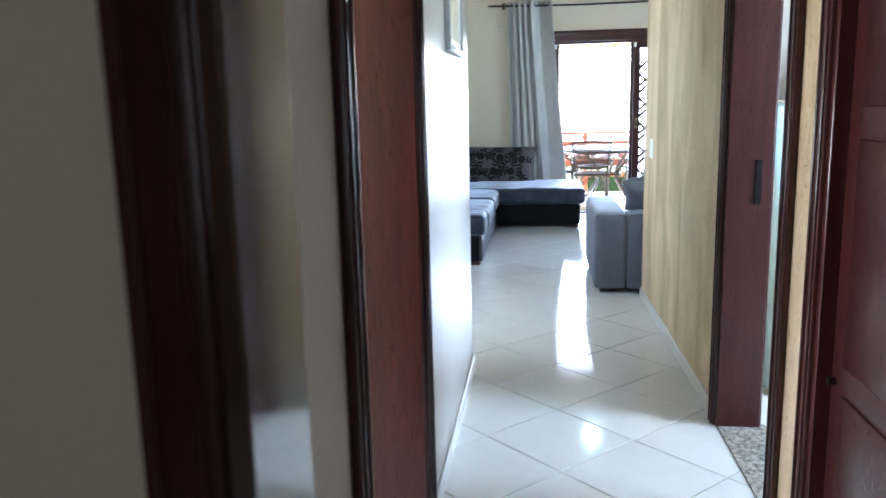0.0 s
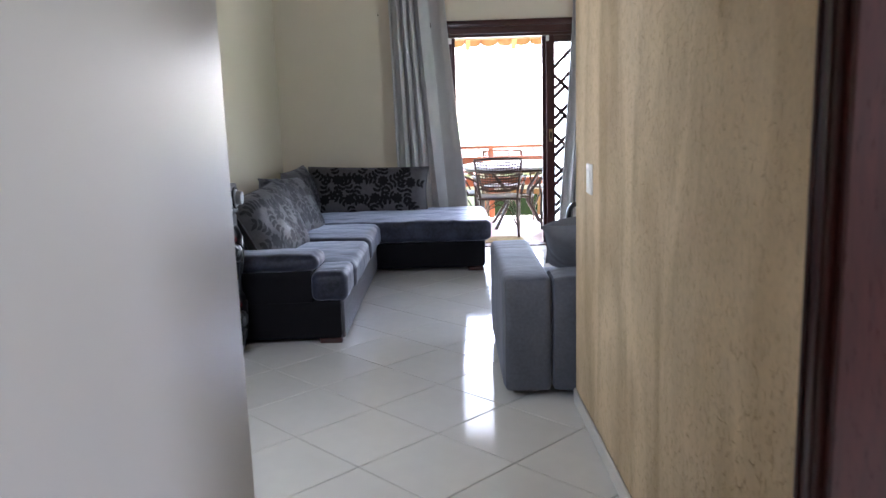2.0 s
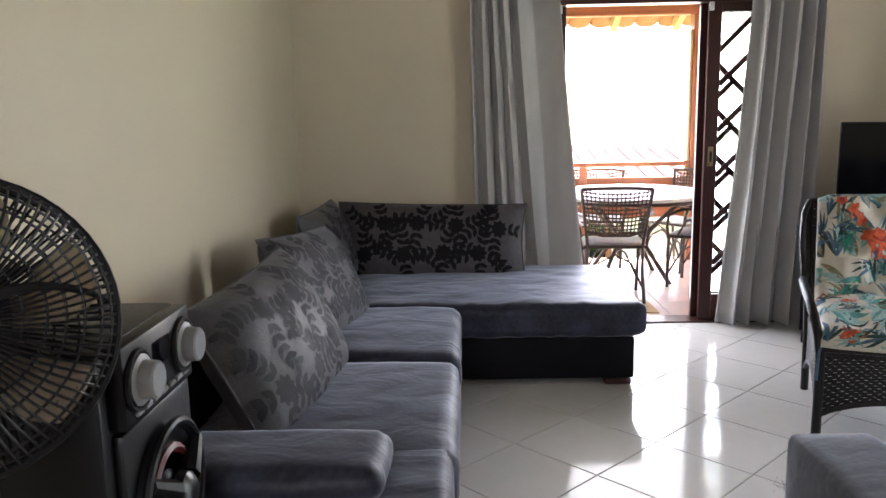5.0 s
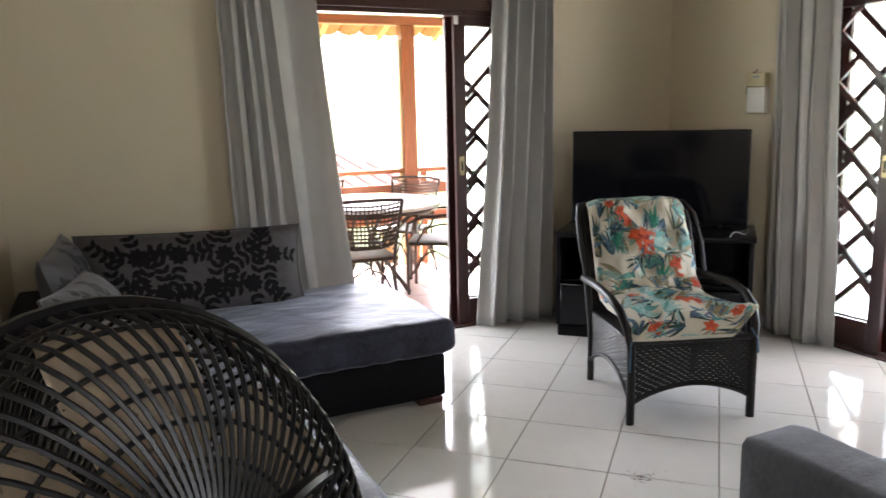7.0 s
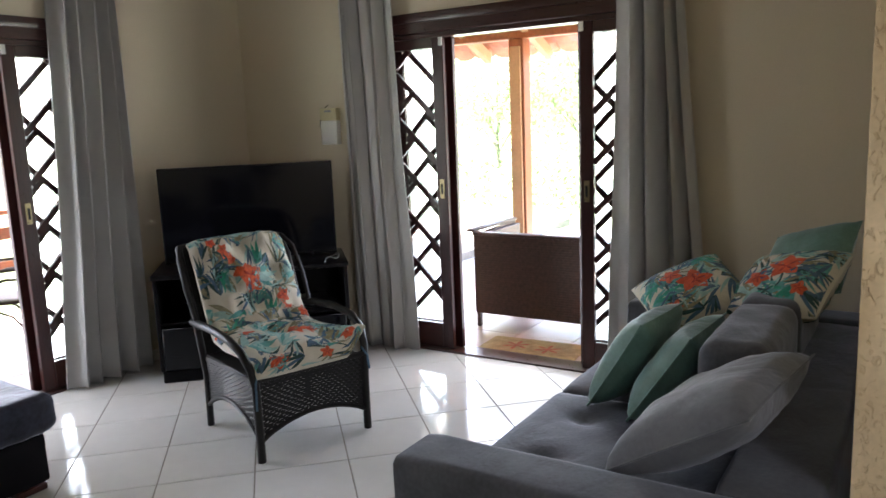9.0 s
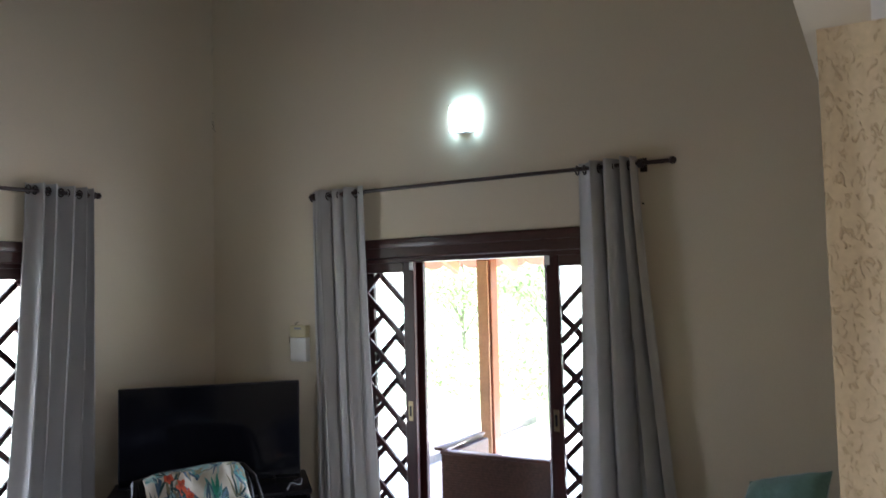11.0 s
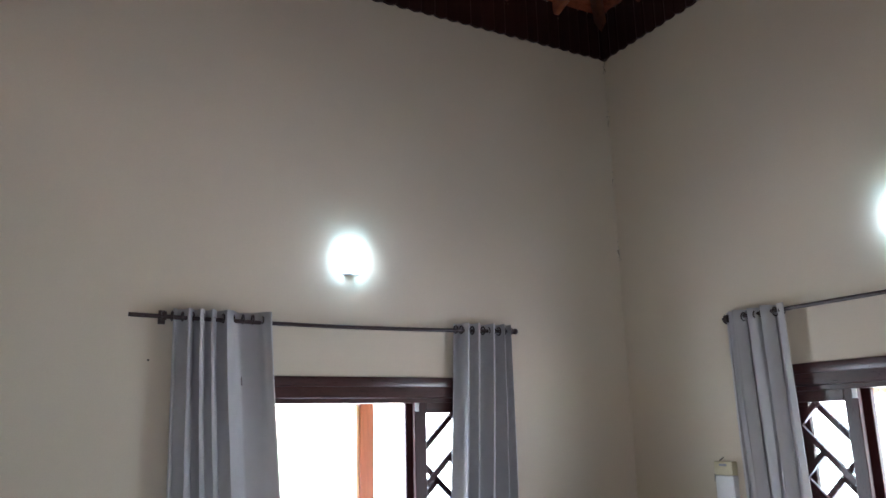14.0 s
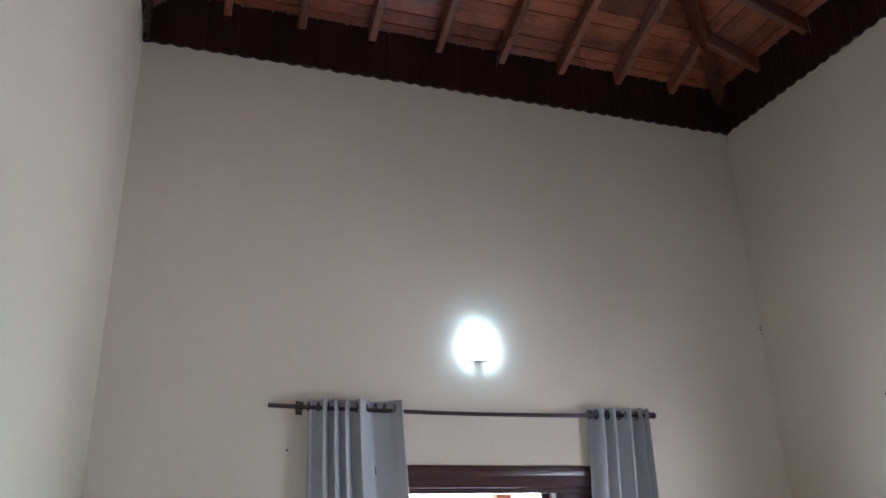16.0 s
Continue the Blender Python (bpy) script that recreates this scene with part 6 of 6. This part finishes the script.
# ---- neighbouring house, trees, hedge ----
nh = thing("neighbour_house", "low pale house with a red clay roof", "house", pose(-2.4, 15.9, -2.15))
part("wall", bbox(-6, 6, 0, 5.2, 0, 2.42), M_PLASTER, nh, smooth=False)
bm = bmesh.new()
vs = [bm.verts.new(v) for v in ((-6.8, -0.9, 2.4), (6.8, -0.9, 2.4), (5.6, 2.6, 2.9), (-5.6, 2.6, 2.9), (6.8, 6.1, 2.4), (-6.8, 6.1, 2.4))]
for f in ((0, 1, 2, 3), (1, 4, 2), (4, 5, 3, 2), (5, 0, 3)):
    bm.faces.new([vs[k] for k in f])
part("roof", bm, M_OLD_CLAY, nh, "red clay tile roof", smooth=False)
bm = bmesh.new()
for i in range(46):
    x = -6.7 + i * 0.295
    run = min(3.5, (6.8 - abs(x)) * 3.5 / 1.2)
    tube(bm, [(x, -0.92, 2.42), (x, -0.92 + run, 2.42 + run * 0.5 / 3.5)], 0.06, 6)
tagged(part("roof_tiling", bm, M_OLD_CLAY, nh, "rows of curved clay tiles"), kind="stuff")
for x in (-3.5, 0.2, 3.6):
    w = part("window", bbox(x - 0.6, x + 0.6, -0.04, 0.02, 0.9, 2.0), M_PINE, nh, smooth=False)
    part("pane", bbox(x - 0.5, x + 0.5, -0.05, -0.042, 1.0, 1.9), M_GLOSSBLACK, w, smooth=False)
for x in (-5.5, -1.8, 1.9, 5.5):
    part("porch_post", bbox(x - 0.08, x + 0.08, -0.8, -0.64, 0, 2.39), M_PINE, nh, smooth=False)


def tree(m, height, crown, seed, material, label):
    rnd = random.Random(seed)
    t = thing("tree", label, "tree", m, "garden trees")
    bm = bmesh.new()
    tops = []
    tube(bm, [(0.05 * math.sin(k), 0.05 * math.cos(2 * k), height * 0.5 * k / 5) for k in range(6)], [0.09 - 0.012 * k for k in range(6)], 8)
    for k in range(9):
        a = rnd.uniform(0, 6.28)
        z0 = height * rnd.uniform(0.06, 0.42)
        ln = crown * rnd.uniform(0.6, 1.0)
        pts = [(0, 0, z0), (0.45 * ln * math.cos(a), 0.45 * ln * math.sin(a), z0 + 0.25 * height), (ln * math.cos(a) * 0.85, ln * math.sin(a) * 0.85, z0 + height * rnd.uniform(0.25, 0.48))]
        tube(bm, pts, [0.04, 0.022, 0.01], 6)
        tops += [Vector(pts[1]), Vector(pts[2]), (Vector(pts[1]) + Vector(pts[2])) / 2]
    part("trunk", bm, M_BARK, t)
    verts, faces = [], []
    for c in tops:
        for i in range(170):
            d = Vector((rnd.gauss(0, 1), rnd.gauss(0, 1), rnd.gauss(0, 0.8)))
            p = c + d * crown * 0.24
            n1 = Vector((rnd.uniform(-1, 1), rnd.uniform(-1, 1), rnd.uniform(-1, 1))).normalized() * rnd.uniform(0.06, 0.13)
            n2 = n1.orthogonal().normalized() * n1.length * 0.42
            b = len(verts)
            verts += [p - n1, p + n2, p + n1, p - n2]
            faces.append((b, b + 1, b + 2, b + 3))
    me = bpy.data.meshes.new("crown")
    me.from_pydata(verts, [], faces)
    me.materials.append(material)
    cr = new("crown", me)
    cr.parent = t
    return t


for k, (x, y, h, c) in enumerate(((15.5, 9.2, 5.2, 2.6), (17.5, 12.5, 6.5, 3.2), (19.5, 7.0, 6.5, 3.2), (16.0, 4.2, 5.0, 2.6), (22.0, 10.0, 7.5, 3.6), (18.0, 16.5, 6.0, 3.0), (7.5, 17.0, 5.0, 2.0))):
    tree(pose(x + 7, y + 1.5, -0.35, 0, 0, 40 * k), h, c, 70 + k, M_FOLIAGE if k % 2 else M_FOLIAGE2, "leafy garden tree beyond the veranda")

verts, faces = [], []
rnd = random.Random(90)
for i in range(24000):
    x, y = rnd.uniform(13.0, 14.8) + rnd.gauss(0, 0.5), rnd.uniform(-1, 24)
    z = -0.35 + 4.6 * rnd.random() ** 1.1 * (0.8 + 0.2 * math.sin(y * 1.7)) * (0.75 + 0.25 * math.sin(y * 0.6 + 1))
    p = Vector((x, y, z))
    n1 = Vector((rnd.uniform(-1, 1), rnd.uniform(-1, 1), rnd.uniform(-1, 1))).normalized() * rnd.uniform(0.03, 0.085)
    n2 = n1.orthogonal().normalized() * n1.length * 0.5
    b = len(verts)
    verts += [p - n1, p + n2, p + n1, p - n2]
    faces.append((b, b + 1, b + 2, b + 3))
me = bpy.data.meshes.new("hedge")
me.from_pydata(verts, [], faces)
me.materials.append(M_FOLIAGE)
tagged(new("hedge", me), "loose leafy hedge along the lawn", "hedge", kind="stuff")


# nails and cobweb specks on the living room walls
for m, lb in ((pose(XR, 4.868, 2.397, 0, 0, -90), "small dark nail in the wall beside the curtain"), (pose(-0.72, YF, 2.37), "small dark nail in the wall under the rod end")):
    nl = thing("nail", lb, "nail", m, "wall nails")
    part("shank", tubes([[(0, 0.0, 0), (0, -0.018, 0.002)]], 0.003, 6), M_BLACK, nl)
    part("head", tubes([[(0, -0.018, 0.002), (0, -0.021, 0.002)]], 0.006, 8), M_BLACK, nl)
M_WEB = mat("dusty_cobweb", (0.22, 0.2, 0.17), 0.95, vary=0.2, scale=40)
rnd = random.Random(17)
for z, n in ((4.42, 14), (3.29, 26), (4.9, 20), (3.9, 6)):
    bm = bmesh.new()
    for i in range(n):
        a = Vector((XR - 0.006 - abs(rnd.gauss(0, 0.008)), YF - 0.006 - abs(rnd.gauss(0, 0.008)), z + rnd.gauss(0, 0.03)))
        tube(bm, [a, a + Vector((-rnd.uniform(0, 0.012), -rnd.uniform(0, 0.012), rnd.uniform(-0.012, 0.012)))], 0.0018, 4)
    tagged(part("cobweb", bm, M_WEB, None), "dusty cobweb clinging in the wall corner", "cobweb", "cobwebs in the corner", "stuff")


# ---- floor tiles ----
def clip_poly(poly, axis, limit):
    out = []
    for a, b in zip(poly, poly[1:] + poly[:1]):
        ia, ib = a[axis] <= limit, b[axis] <= limit
        if ia:
            out.append(a)
        if ia != ib:
            s = (limit - a[axis]) / (b[axis] - a[axis])
            out.append((a[0] + s * (b[0] - a[0]), a[1] + s * (b[1] - a[1])))
    return out


def tile_mesh(poly, cx, cy, name):
    bm = bmesh.new()
    shr = lambda k, z: [bm.verts.new((cx + (x - cx) * k, cy + (y - cy) * k, z)) for x, y in poly]
    low, mid, top = shr(1.0, -0.008), shr(1.0, -0.0012), shr(0.993, 0.0)
    for A, B in ((low, mid), (mid, top)):
        for i in range(len(poly)):
            bm.faces.new((A[i], A[(i + 1) % len(poly)], B[(i + 1) % len(poly)], B[i]))
    bm.faces.new(top)
    return mesh_of(name, bm, M_TILE, False)


floor_ob = bpy.data.objects["floor"]
TP, TU, TV, JOINT = 0.44, -4.333, 5.03, 0.006
full = None
rest = bmesh.new()
h = (TP - JOINT) / math.sqrt(2)
for i in range(-16, 22):
    for j in range(-22, 14):
        u, v = TU + (i + 0.5) * TP, TV + (j + 0.5) * TP
        x, y = (u + v) / math.sqrt(2), (v - u) / math.sqrt(2)
        room = XL - 0.25 < x < XR + 0.28 and YS - 0.25 < y < YF + 0.28
        recess = XL - 0.25 < x < CR + 0.25 and LE - 0.2 < y < YS
        hall = CL - 0.28 < x < CR + 0.3 and -2.1 < y < LE
        side = CR < x < 1.9 and 0.3 < y < 2.3
        if not (room or recess or hall or side):
            left = -3.03 < x < CL and -0.9 < y < 1.8
            bed = CR < x < 2.98 and -0.9 < y < 2.75
            entry = -2.1 < x < 2.1 and -4.1 < y < -0.9
            if left or bed or entry:
                top = [rest.verts.new((x + a * h, y + b * h, 0.0)) for a, b in ((1, 0), (0, 1), (-1, 0), (0, -1))]
                low = [rest.verts.new((q.co.x, q.co.y, -0.008)) for q in top]
                rest.faces.new(top)
                for k in range(4):
                    rest.faces.new((low[k], low[(k + 1) % 4], top[(k + 1) % 4], top[k]))
            continue
        poly = [(x + h, y), (x, y + h), (x - h, y), (x, y - h)]
        cut = clip_poly(clip_poly(poly, 0, XR + 0.0), 1, YF + 0.0)
        if len(cut) < 3:
            continue
        if cut == poly:
            if full is None:
                full = tile_mesh([(h, 0), (0, h), (-h, 0), (0, -h)], 0, 0, "tile")
            ob = new("tile", full)
        else:
            ob = new("tile", tile_mesh([(a - x, b - y) for a, b in cut], 0, 0, "cut_tile"))
        ob.location = (x, y, 0)
        ob.parent = floor_ob
tagged(part("far_tiles", rest, M_TILE, floor_ob, smooth=False), kind="stuff")
